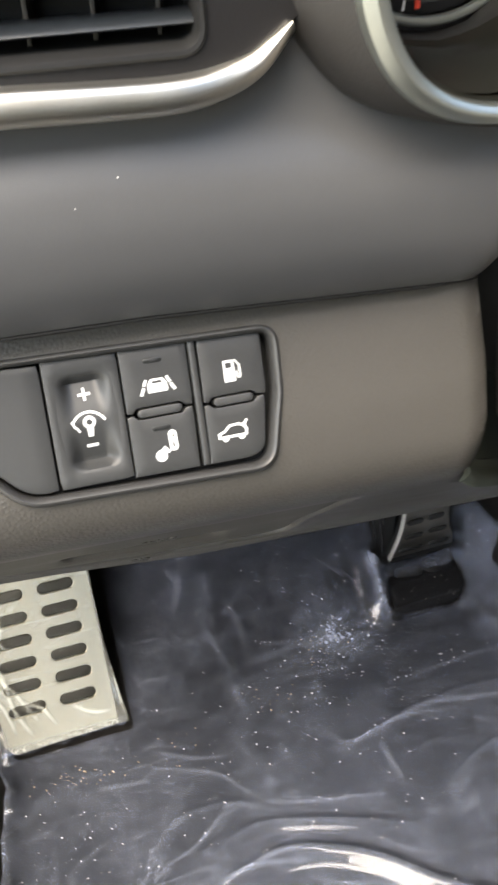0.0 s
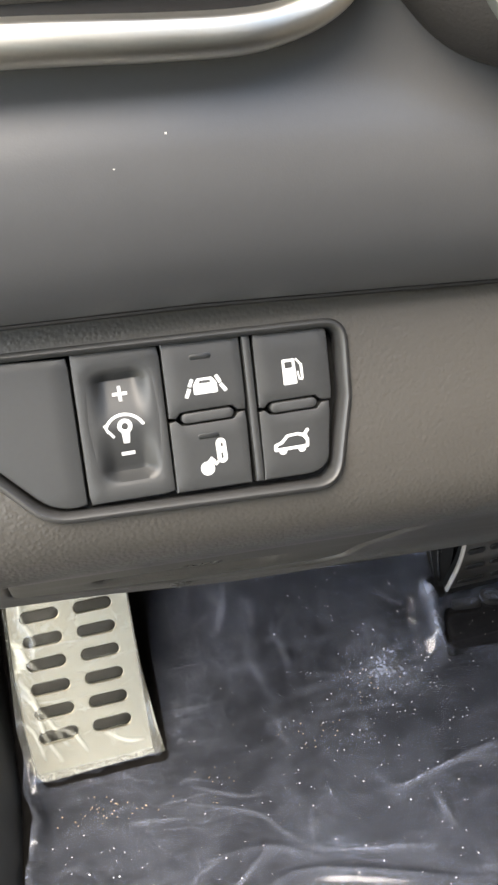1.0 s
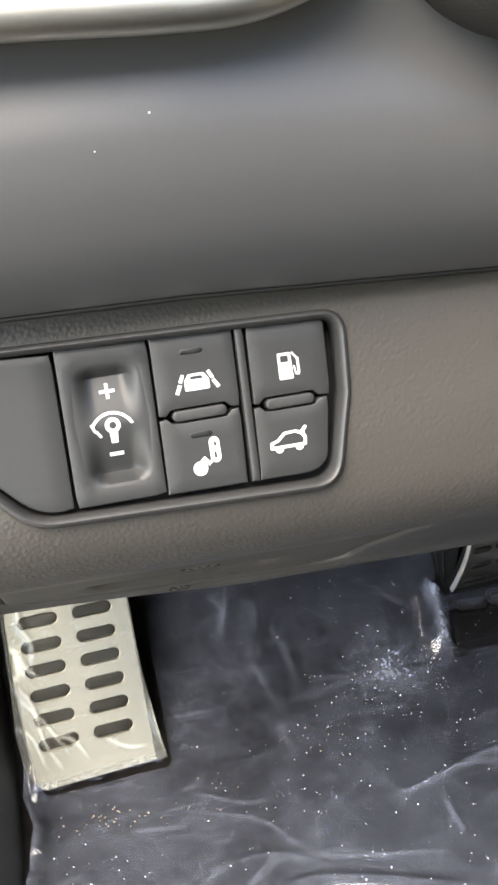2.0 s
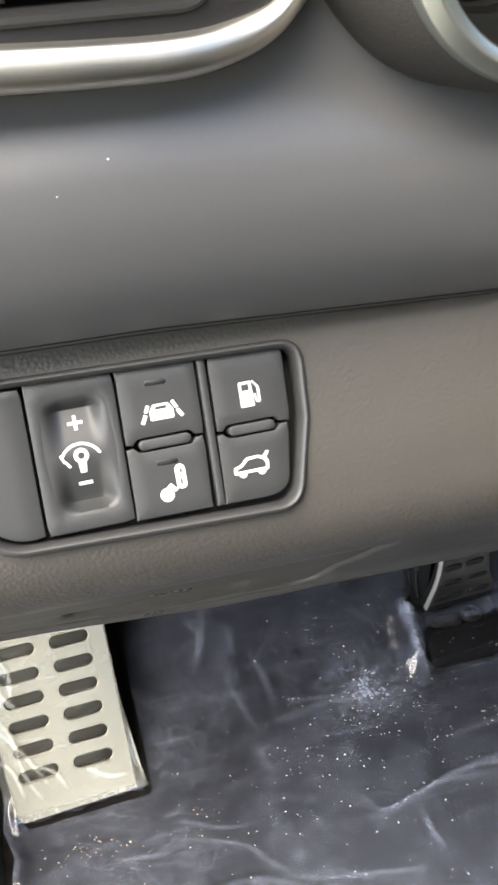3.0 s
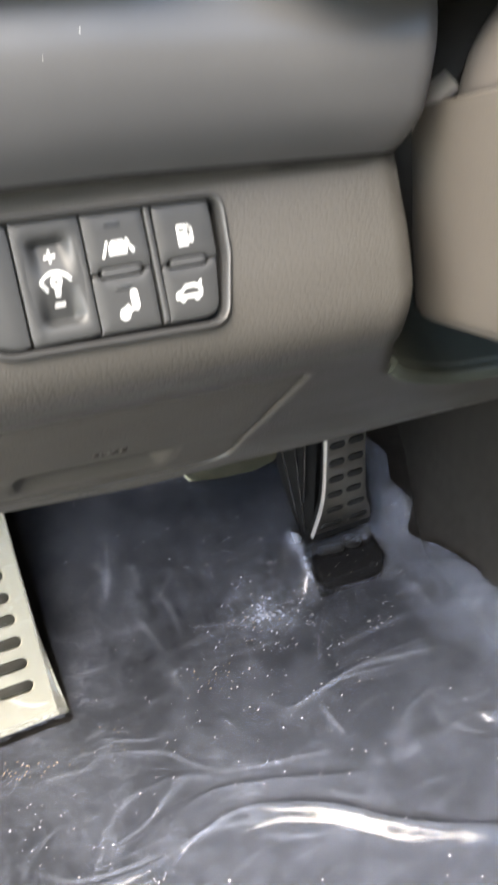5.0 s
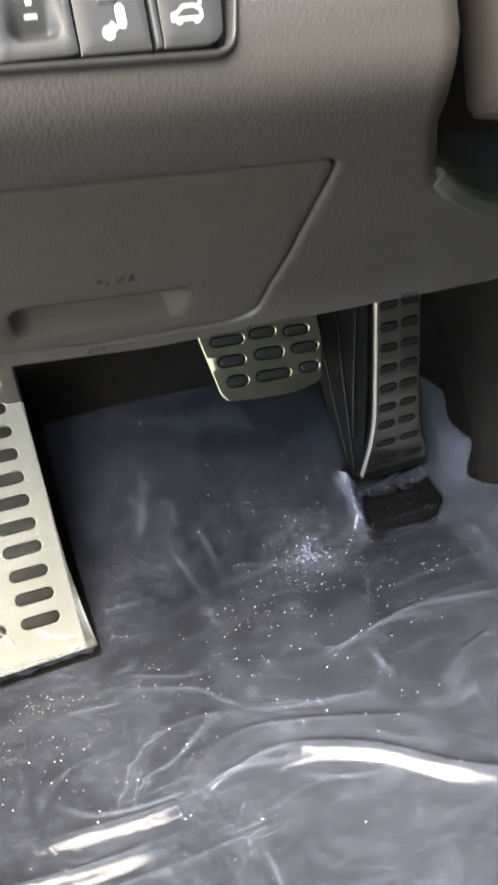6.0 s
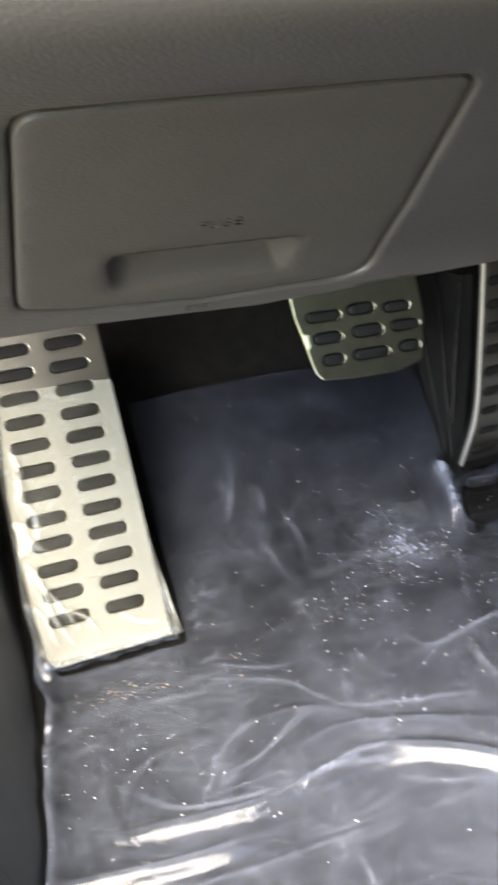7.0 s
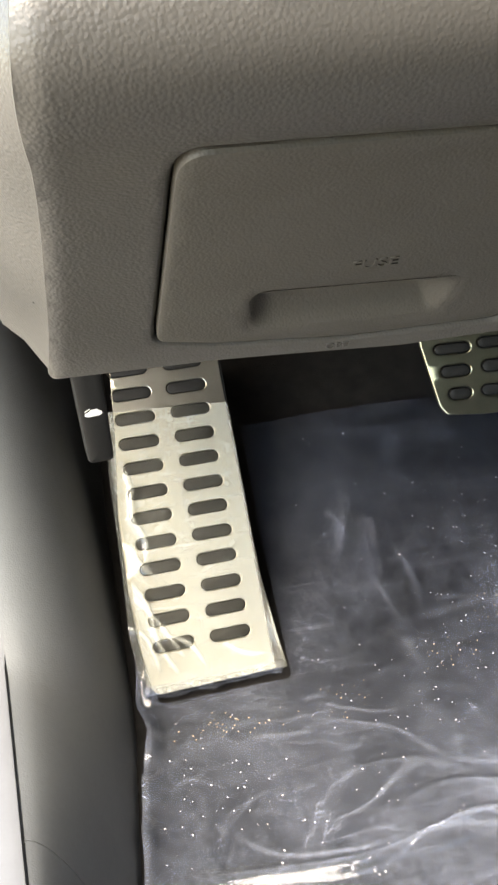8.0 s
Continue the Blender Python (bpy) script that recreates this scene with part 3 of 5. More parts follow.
bind(part("hollow", bm, BUTTON), dimmer)
PILLS = [pill(-0.0014, -0.0023, 0.0185, 0.0036), pill(0.0296, -0.0033, 0.0170, 0.0036)]


def notched(x0, x1, y, up, centre, half):
    """The inner edge of a key that leaves room for the bar between two keys."""
    s = 1 if up else -1
    return [(x0, y + s * 0.0004), (centre - half - 0.0012, y + s * 0.0004), (centre - half + 0.0006, y + s * 0.0024), (centre + half - 0.0006, y + s * 0.0024),
            (centre + half + 0.0012, y + s * 0.0004), (x1, y + s * 0.0004)]


lane = key("lane_key", [(-0.0143, 0.0250), *notched(-0.0149, 0.0126, -0.0023, True, -0.0014, 0.0098), (0.0132, 0.0238)], 0.0004)
seat = key("seat_key", [*notched(-0.0150, 0.0124, -0.0023, False, -0.0014, 0.0098), (0.0112, -0.0290), (-0.0157, -0.0280)], 0.0004)
fuel = key("fuel_key", [(0.0180, 0.0240), *notched(0.0172, 0.0440, -0.0033, True, 0.0296, 0.0092), (0.0448, 0.0225)], 0.0004)
boot = key("boot_key", [*notched(0.0170, 0.0432, -0.0033, False, 0.0296, 0.0092), (0.0396, -0.0290), (0.0160, -0.0290)], 0.0004)
for loop in PILLS:
    member("divider_bar", solid(loop, [], lambda u, v, w: on_switch(u, v, w - 0.0012), 0.006, 0.0006, 0.004), BUTTON, bank)
slant = [(0.0141, 0.0250), (0.0171, 0.0250), (0.0158, -0.0290), (0.0128, -0.0290)]
member("divider_rib", solid(clipped(dense(slant, 0.004)), [], lambda u, v, w: on_switch(u, v, w - 0.0016), 0.006, 0.0009, 0.004), BUTTON, bank)
for name, owner, x, y in (("lamp_window", lane, -0.0012, 0.0184), ("lamp_window", seat, -0.0020, -0.0094)):
    bind(part(name, solid(pill(x, y, 0.0078, 0.0019, 2), [], lambda u, v, w: on_switch(u, v, w - 0.0020), 0.001, 0.0002, 0.004), LED), owner)


def symbol(owner, loops, level=-0.0020, place=None):
    """A printed sign of one or more closed loops (each a loop and its holes)."""
    bm = bmesh.new()
    for loop, holes in loops:
        patch(bm, loop, holes, 0.0015, place or (lambda u, v: on_switch(u, v, level)))
    return bind(part("printed_symbol", bm, PRINT, None, "white printed symbol"), owner)


def bar(a, b, wide):
    """A straight stroke from a to b."""
    d = (Vector(b) - Vector(a)).normalized() * wide / 2
    s = Vector((-d.y, d.x))
    return [tuple(Vector(a) - d + s), tuple(Vector(a) - d - s), tuple(Vector(b) + d - s), tuple(Vector(b) + d + s)]


def arc(cx, cy, r, a0, a1, wide, n=12):
    pts = [(radians(a0 + (a1 - a0) * k / n)) for k in range(n + 1)]
    return [(cx + (r + wide / 2) * math.cos(a), cy + (r + wide / 2) * math.sin(a)) for a in pts] + \
           [(cx + (r - wide / 2) * math.cos(a), cy + (r - wide / 2) * math.sin(a)) for a in reversed(pts)]


bx, by = -0.0307, -0.0012
symbol(dimmer, [(bar((bx - 0.0016, 0.0095), (bx + 0.0024, 0.0095), 0.0011), []), (bar((bx + 0.0004, 0.0107), (bx + 0.0004, 0.0116), 0.0011), []),
                (bar((bx + 0.0004, 0.0076), (bx + 0.0004, 0.0083), 0.0011), []), (bar((bx - 0.0014, -0.0113), (bx + 0.0020, -0.0113), 0.0013), []),
                (arc(bx + 0.0002, by - 0.0035, 0.0072, 28, 152, 0.0010), []), (bar((bx - 0.0064, by + 0.0004), (bx - 0.0056, by - 0.0016), 0.0009), []),
                (bar((bx + 0.0060, by + 0.0010), (bx + 0.0067, by - 0.0002), 0.0009), []), (bar((bx - 0.0050, by - 0.0020), (bx - 0.0040, by - 0.0035), 0.0009), []),
                ([(bx + 0.0004 + 0.0026 * math.cos(a), by - 0.0004 + 0.0026 * math.sin(a)) for a in np.linspace(0, 2 * math.pi, 17)[:-1]],
                 [[(bx + 0.0004 + 0.0012 * math.cos(a), by - 0.0004 + 0.0012 * math.sin(a)) for a in np.linspace(0, 2 * math.pi, 13)[:-1]]]),
                (rounded([(bx - 0.0010, by - 0.0026), (bx - 0.0008, by - 0.0064), (bx + 0.0014, by - 0.0064), (bx + 0.0018, by - 0.0026)], 0.0004), [])], place=lambda u, v: dish_point(u, v) + SWITCH.to_3x3() @ Vector((0, 0, 0.0002)))
lx, ly = -0.0008, 0.0078
symbol(lane, [(rounded([(lx - 0.0026, ly + 0.0032), (lx + 0.0026, ly + 0.0032), (lx + 0.0042, ly + 0.0010), (lx + 0.0042, ly - 0.0024), (lx - 0.0042, ly - 0.0024), (lx - 0.0042, ly + 0.0010)], 0.0006),
               [rounded([(lx - 0.0018, ly + 0.0023), (lx + 0.0018, ly + 0.0023), (lx + 0.0022, ly + 0.0013), (lx - 0.0022, ly + 0.0013)], 0.0002)]),
              (bar((lx - 0.0068, ly - 0.0024), (lx - 0.0059, ly - 0.0006), 0.0013), []), (bar((lx - 0.0053, ly + 0.0012), (lx - 0.0046, ly + 0.0026), 0.0012), []),
              (bar((lx + 0.0068, ly - 0.0018), (lx + 0.0058, ly - 0.0002), 0.0013), []), (bar((lx + 0.0052, ly + 0.0014), (lx + 0.0044, ly + 0.0030), 0.0012), [])])
sx, sy = 0.0018, -0.0152
symbol(seat, [(pill(sx, sy, 0.0036, 0.0088), [pill(sx + 0.0003, sy + 0.0020, 0.0008, 0.0016, 3), pill(sx, sy - 0.0018, 0.0008, 0.0022, 3)]), ([(sx - 0.0057 + 0.0025 * math.cos(a), sy - 0.0056 + 0.0025 * math.sin(a)) for a in np.linspace(0, 2 * math.pi, 17)[:-1]], []),
              (bar((sx - 0.0047, sy - 0.0038), (sx - 0.0040, sy - 0.0032), 0.0022), []), (bar((sx - 0.0026, sy - 0.0044), (sx - 0.0021, sy - 0.0040), 0.0010), [])])
fx, fy = 0.0305, 0.0087
symbol(fuel, [(rounded([(fx - 0.0032, fy + 0.0044), (fx + 0.0014, fy + 0.0044), (fx + 0.0016, fy - 0.0046), (fx - 0.0034, fy - 0.0046)], 0.0005),
               [rounded([(fx - 0.0023, fy + 0.0034), (fx + 0.0004, fy + 0.0034), (fx + 0.0004, fy + 0.0012), (fx - 0.0023, fy + 0.0012)], 0.0002)]),
              (bar((fx + 0.0020, fy + 0.0040), (fx + 0.0034, fy + 0.0022), 0.0007), []), (bar((fx + 0.0036, fy + 0.0018), (fx + 0.0036, fy - 0.0026), 0.0009), []),
              (bar((fx + 0.0022, fy - 0.0006), (fx + 0.0024, fy - 0.0024), 0.0006), []), (bar((fx + 0.0026, fy - 0.0030), (fx + 0.0034, fy - 0.0032), 0.0007), [])])
kx, ky = 0.0273, -0.0168
body = rounded([(kx - 0.0068, ky - 0.0022), (kx - 0.0066, ky + 0.0004), (kx - 0.0040, ky + 0.0012), (kx - 0.0016, ky + 0.0034), (kx + 0.0026, ky + 0.0036), (kx + 0.0044, ky + 0.0030),
                (kx + 0.0060, ky + 0.0048), (kx + 0.0070, ky + 0.0042), (kx + 0.0056, ky + 0.0024), (kx + 0.0064, ky + 0.0008), (kx + 0.0060, ky - 0.0022)], 0.0007)
hollow = rounded([(kx - 0.0056, ky - 0.0011), (kx - 0.0054, ky - 0.0004), (kx - 0.0034, ky + 0.0003), (kx - 0.0010, ky + 0.0024), (kx + 0.0024, ky + 0.0026), (kx + 0.0042, ky + 0.0018), (kx + 0.0052, ky + 0.0004), (kx + 0.0050, ky - 0.0011)], 0.0004)
wheels = [[(kx + c + 0.0014 * math.cos(a), ky - 0.0024 + 0.0012 * math.sin(a)) for a in np.linspace(0, 2 * math.pi, 13)[:-1]] for c in (-0.0036, 0.0034)]
symbol(boot, [(body, [hollow])])
symbol(boot, [(wheel, []) for wheel in wheels], -0.0019)


# ---- dashboard: upper pad, trim and vent ----
PAD_ROWS = [(0.655, 0.2855), (0.662, 0.2770), (0.668, 0.2724), (0.680, 0.2664), (0.695, 0.2640), (0.709, 0.2652), (0.717, 0.2680), (0.7245, 0.2722), (0.7315, 0.2762), (0.738, 0.2785), (0.750, 0.2800), (0.775, 0.2825)]


def pad_depth(x, z):
    y = curve_at(PAD_ROWS, z + 0.045 * max(0.0, x - 0.105)) + 0.12 * (x - 0.105)
    edge = np.interp(z, [0.656, 0.674, 0.695, 0.7105, 0.7275], [0.2460, 0.2545, 0.2572, 0.2597, 0.2640])
    over = x - (edge - 0.007)
    if over > 0:
        y += 0.007 - math.sqrt(0.007**2 - min(over, 0.0060) ** 2)
    return y


PAD = dense(rounded([(-0.020, 0.6688), (0.105, 0.6648), (0.2460, 0.6563), (0.2545, 0.674), (0.2572, 0.695), (0.2640, 0.7275), (0.234, 0.736), (0.205, 0.742),
                     (0.182, 0.756), (0.168, 0.775), (0.150, 0.768), (0.137, 0.754), (0.120, 0.7485), (-0.015, 0.7485)],
                    [0.002, 0.1, 0.004, 0.02, 0.03, 0.001, 0.03, 0.03, 0.02, 0.004, 0.02, 0.02, 0.02, 0.002]), 0.006)
pad = thing("upper_dash_pad", (0.1, 0.30, 0.66), "dark grey soft satin dashboard pad, smooth and bulging", "dash pad")
bm = bmesh.new()
patch(bm, PAD, [], 0.0045, lambda u, v: Vector((u, pad_depth(u, v), v)))
strip(bm, [[(u, pad_depth(u, v), v) for u, v in PAD], [(u, pad_depth(u, v) + 0.0015, v) for u, v in grown(PAD, 0.0005)],
           [(u, pad_depth(u, v) + 0.02, v) for u, v in grown(PAD, 0.0005)]])
member("pad", bm, SMOOTH, pad)
# Dark strip along the joint, standing for the shade in its gap.
foot_z = lambda x: float(np.interp(x, [-0.02, 0.105, 0.2515], [0.6688, 0.6648, 0.6560])) - 0.0010
seam_shade_path = smooth_path([(x, pad_depth(x, foot_z(x) + 0.001) + 0.0006, foot_z(x)) for x in np.linspace(-0.022, 0.246, 14)], 4)
member("seam", sweep(seam_shade_path, oval(0.0011, 0.0009, 8), (0, 0, 1)), DARK, pad, "dark strip for the shade in the lower seam")


def front(x):
    return 0.2665 + 0.12 * (x - 0.105)


trim = thing("trim_strip", (0.05, 0.27, 0.745), "bright satin metal trim strip below the air vent", "trim")
path = smooth_path([(x, front(x) + 0.0015 + 0.004 * max(0, (x - 0.12) / 0.04), z - 0.0014) for x, z in
                    ((-0.02, 0.7510), (0.03, 0.7502), (0.065, 0.7495), (0.098, 0.7482), (0.120, 0.7480), (0.134, 0.7498), (0.1465, 0.7540), (0.1545, 0.7597), (0.161, 0.7655))], 10)


def section(k):
    tip = float(np.interp(k, [0, 0.5, 0.7, 0.86, 1], [1.08, 0.96, 0.82, 0.56, 0.24]))
    turn = radians(float(np.interp(k, [0, 0.66, 0.84, 1], [0, 0, 22, 34])))
    outline = [(a * (0.5 + 0.5 * tip), b * tip) for a, b in rounded([(-0.006, -0.0058), (0.0030, -0.0058), (0.0062, -0.001), (0.0035, 0.0056), (-0.006, 0.0062)], [0.001, 0.004, 0.006, 0.004, 0.001], 5)]
    return [(a * math.cos(turn) - b * math.sin(turn), a * math.sin(turn) + b * math.cos(turn)) for a, b in outline]


member("strip", sweep(path, section, (0, 0, 1)), CHROME, trim)

VENT = dense(rounded([(-0.01, 0.7605), (0.1295, 0.7600), (0.1265, 0.84), (-0.01, 0.84)], [0.004, 0.007, 0.004, 0.004]), 0.006)
AROUND = dense([(-0.03, 0.746), (0.128, 0.746), (0.150, 0.757), (0.170, 0.772), (0.166, 0.81), (0.165, 0.86), (-0.03, 0.86)], 0.006)


def surround(u, v, w=0.0):
    return Vector((u, front(u) + 0.006 + 0.10 * (v - 0.76) - w, v))


vent = thing("air_vent", (0.06, 0.29, 0.757), "dark air vent with horizontal slats and a grey surround", "air vent")
bm = bmesh.new()
patch(bm, AROUND, [grown(VENT, 0.0026)], 0.012, surround)
member("surround", bm, SURROUND, vent)
bm = bmesh.new()
rows = [[surround(u, v, w) for u, v in grown(VENT, d)] for d, w in
        ((0.0032, -0.001), (0.0028, 0.0009), (0.0018, 0.0016), (0.0004, 0.0013), (-0.0008, -0.001), (-0.0012, -0.030))]
strip(bm, rows)
member("vent_rim", bm, SATIN, vent)
bm = bmesh.new()
patch(bm, VENT, [], 0.05, lambda u, v: surround(u, v, -0.032))
member("vent_back", bm, DARK, vent)
for z in (0.7675, 0.7845, 0.8015, 0.8185, 0.8355):
    path = [Vector((x, front(x) + 0.021, z)) for x in np.linspace(-0.01, 0.1300, 12)]
    member("slat", sweep(path, oval(0.0085, 0.0016, 14), (0, -0.12, 1)), SLAT, vent)
for x in (0.010, 0.032, 0.054, 0.076, 0.098, 0.120):
    m = basis((x, front(x) + 0.034, 0.80), (0.15, 1, 0), (0, 0, 1))
    member("vane", solid(dense(rounded([(-0.008, -0.041), (0.008, -0.041), (0.008, 0.04), (-0.008, 0.04)], 0.002), 0.02), [], flat(m), 0.0016, 0.0004, 0.05), VANE, vent)


# ---- instrument cluster ----
hood = thing("instrument_hood", (0.24, 0.30, 0.725), "grey brown instrument hood with a satin silver ring", "instrument hood")
RING = [(0.1795, 0.90), (0.1795, 0.86), (0.180, 0.820), (0.1812, 0.792), (0.1845, 0.769), (0.1945, 0.750), (0.2100, 0.7380), (0.2300, 0.7328), (0.2500, 0.7345),
        (0.2700, 0.7412), (0.2950, 0.7475), (0.330, 0.756), (0.40, 0.765)]
RING_Y = 0.266
ring_path = smooth_path([(x, RING_Y + 0.05 * (x - 0.21), z) for x, z in RING], 8)


def ring_section(k):
    w = 0.0052 if k < 0.35 else 0.0052 - 0.0018 * min(1, (k - 0.35) / 0.3)
    return rounded([(-w, -0.006), (-w, 0.004), (-w * 0.2, 0.006), (w * 0.7, 0.0035), (w, -0.001), (w, -0.006)], 0.0016, 4)


member("silver_ring", sweep(ring_path, ring_section, (0, -1, 0)), SILVER, hood)


def ring_row(points, out, y):
    """The ring's line moved sideways by out, at depth y."""
    rows = []
    for k, p in enumerate(points):
        t = (points[min(k + 1, len(points) - 1)] - points[max(k - 1, 0)]).normalized()
        side = Vector((-t.z, 0, t.x))
        rows.append(Vector((p.x, 0, p.z)) - side * out + Vector((0, p.y - RING_Y + y, 0)))
    return rows


bm = bmesh.new()
wide = lambda k: np.interp(k, [0, 0.17, 0.25, 0.33, 0.42, 0.5, 0.58, 1.0], [0.030, 0.028, 0.025, 0.020, 0.013, 0.006, 0.002, 0.001])
n = len(ring_path)


def flare(share, y):
    out = []
    for k, (a, b) in enumerate(zip(ring_row(ring_path, 0.0046, y), ring_row(ring_path, 1.0, y))):
        out.append(a + (b - a).normalized() * wide(k / (n - 1)) * share)
    return out


strip(bm, [ring_row(ring_path, 0.0040, RING_Y), flare(0.08, RING_Y + 0.001), flare(0.5, RING_Y + 0.008), flare(0.86, RING_Y + 0.017), flare(1.0, RING_Y + 0.024), flare(1.0, RING_Y + 0.05)], closed=False)
member("hood_shell", bm, HOOD, hood)
bm = bmesh.new()
strip(bm, [ring_row(ring_path, -0.0042, RING_Y + 0.002), ring_row(ring_path, -0.0050, RING_Y + 0.02), ring_row(ring_path, -0.0075, RING_Y + 0.05), ring_row(ring_path, -0.012, RING_Y + 0.085)], closed=False)
member("hood_lining", bm, OLIVE, hood)

# Unseen slab, added to keep light off the instruments.
member("hood_light_block", box(bmesh.new(), (0.165, 0.232, 0.900), (0.62, 0.43, 0.915)), HOOD, hood)

dials = thing("instrument_cluster", (0.24, 0.35, 0.74), "instrument cluster with black dials and red needles", "instruments")
DY = 0.345
face = flat(basis((0.0, DY, 0.0), (1, 0, 0), (0, 0, 1)))
bm = bmesh.new()
patch(bm, [(0.15, 0.70), (0.46, 0.70), (0.46, 0.93), (0.15, 0.93)], [], 0.05, lambda u, v: face(u, v, -0.006))
member("dial_plate", bm, DIAL, dials)
centre = (0.231, 0.7965)
bm = solid([(centre[0] + 0.0440 * math.cos(a), centre[1] + 0.0440 * math.sin(a)) for a in np.linspace(0, 2 * math.pi, 65)[:-1]], [], lambda u, v, w: face(u, v, w), 0.005, 0.0005, 0.02)
member("dial", bm, DIAL, dials)
ring3 = [Vector((centre[0] + 0.0465 * math.cos(a), DY - 0.002, centre[1] + 0.0465 * math.sin(a))) for a in np.linspace(0, 2 * math.pi, 73)]
member("dial_ring", sweep(ring3, oval(0.0022, 0.0016, 8), (0, -1, 0), cap=False), SILVER, dials)
for name, a, b, w in (("needle", (0.2263, 0.7562), (0.2250, 0.800), 0.0021), ("needle", (0.2460, 0.7685), (0.2470, 0.800), 0.0021)):
    member(name, solid(dense(rounded(bar(a, b, w), 0.0005), 0.01), [], lambda u, v, w: face(u, v, w + 0.004), 0.0015, 0.0004, 0.02), RED, dials)
for p, q, w in (((0.2212, 0.7548), (0.2217, 0.7578), 0.0012), ((0.2290, 0.7765), (0.2296, 0.7785), 0.0008), ((0.2365, 0.7690), (0.2367, 0.7715), 0.0008)):
    bm = bmesh.new()
    patch(bm, bar(p, q, w), [], 0.01, lambda u, v: face(u, v, 0.0006))
    member("scale_mark", bm, PRINT, dials)
bm = bmesh.new()
patch(bm, arc(centre[0], centre[1], 0.0385, 258, 300, 0.0022), [], 0.01, lambda u, v: face(u, v, 0.0006))
member("small_print_bar", bm, BEZEL, dials, "row of small grey print")
lettering("numeral", "0", 0.0078, basis(face(0.2205, 0.7665, 0.0006), (1, 0, 0), (0, 0, 1)), PRINT, dials, 0.0001)
lettering("numeral", "C", 0.0062, basis(face(0.2425, 0.7710, 0.0006), (1, 0, 0), (0, 0, 1)), PRINT, dials, 0.0001)
bm = bmesh.new()
patch(bm, dense(rounded([(0.281, 0.7740), (0.42, 0.7790), (0.42, 0.93), (0.281, 0.93)], 0.004), 0.02), [], 0.05, lambda u, v: face(u, v, -0.001))
member("display", bm, PALE, dials)
floor_z = lambda x: float(np.interp(x, [0.20, 0.23, 0.25, 0.27, 0.295, 0.33, 0.46], [0.742, 0.7385, 0.7400, 0.7465, 0.7530, 0.7610, 0.775]))
step_z = lambda x: max(floor_z(x) + 0.0065, float(np.interp(x, [0.225, 0.245, 0.265, 0.285, 0.46], [0.744, 0.7475, 0.7570, 0.7630, 0.772])))
xs = np.linspace(0.215, 0.46, 30)
bm = bmesh.new()
strip(bm, [[(x, y, floor_z(x) + dz) for x in xs] for y, dz in ((0.274, -0.0005), (0.290, 0.0014), (0.312, 0.0038), (0.322, 0.0048))]
      + [[(x, 0.327, step_z(x) - 0.002) for x in xs], [(x, 0.330, step_z(x)) for x in xs]], closed=False)
member("visor_floor", bm, OLIVE, dials)
bm = bmesh.new()
strip(bm, [[(x, y, step_z(x) + dz * float(np.clip((x - 0.25) / 0.03, 0, 1))) for x in xs] for y, dz in ((0.330, 0.0), (0.337, 0.004), (0.3435, 0.013))], closed=False)
member("display_sill", bm, HOOD, dials)


# ---- steering column ----
column = thing("steering_column_shroud", (0.34, 0.30, 0.565), "beige and grey two-piece steering column shroud", "steering column")


def shell(rows_y, cx, half, z_low, z_high, radius, mat, name, low):
    """Half of a shroud: rounded section, carried along y."""
    bm = bmesh.new()
    rows = []
    for y, grow in rows_y:
        zl, zh = z_low(y), z_high(y)
        h = half * grow
        if low:
            pts = [(cx - h * 0.86, zh), (cx - h * 1.055, zh), (cx - h * 1.07, zh - 0.008), (cx - h * 0.99, (zh + zl) / 2), (cx - h * 0.88, zl + radius), (cx - h * 0.81, zl + radius * 0.28), (cx - h * 0.70, zl), (cx, zl - 0.004), (cx + h - radius, zl), (cx + h, zl + radius), (cx + h, zh)]
        else:
            pts = [(cx - h, zl), (cx - h, zl + 0.006), (cx - h * 0.9, zl + (zh - zl) * 0.45), (cx - h * 0.62, zl + (zh - zl) * 0.8), (cx - h * 0.25, zh), (cx + h * 0.3, zh), (cx + h, zl + 0.02), (cx + h, zl)]
        line = smooth_path([(x, y, z) for x, z in pts], 5)
        rows.append(line)
    made = strip(bm, rows, closed=False)
    bm.faces.new(made[0])
    bm.faces.new(made[-1])
    return member(name, bm, mat, column)


split = lambda y: 0.679 - 0.28 * (y - 0.29)
bottom = lambda y: 0.557 - 0.25 * (y - 0.29)
top = lambda y: 0.735 - 0.30 * (y - 0.29)
lengths = [(0.345, 0.82), (0.340, 0.91), (0.330, 0.97), (0.318, 1.0), (0.28, 1.0), (0.24, 1.01), (0.20, 1.02), (0.16, 1.02), (0.12, 1.0), (0.10, 0.95)]
shell(lengths, 0.3335, 0.0595, bottom, lambda y: split(y) - 0.0003, 0.013, BEIGE, "lower_cover", True)
shell([(0.330, 0.62), (0.312, 0.84), (0.298, 0.96), (0.285, 0.985), (0.25, 0.99), (0.20, 1.0), (0.15, 1.0), (0.10, 0.96)], 0.337, 0.0600, lambda y: split(y) + 0.0003, top, 0.02, TAUPE, "upper_cover", False)
boot_bm = bmesh.new()
strip(boot_bm, [[(0.335 + r * 0.075 * math.cos(a), y, 0.64 + r * 0.085 * math.sin(a)) for a in np.linspace(0, 2 * math.pi, 25)[:-1]] for y, r in ((0.325, 0.75), (0.345, 0.95), (0.37, 1.1), (0.42, 1.15), (0.5, 0.9))])
member("column_boot", boot_bm, HOOD, column)

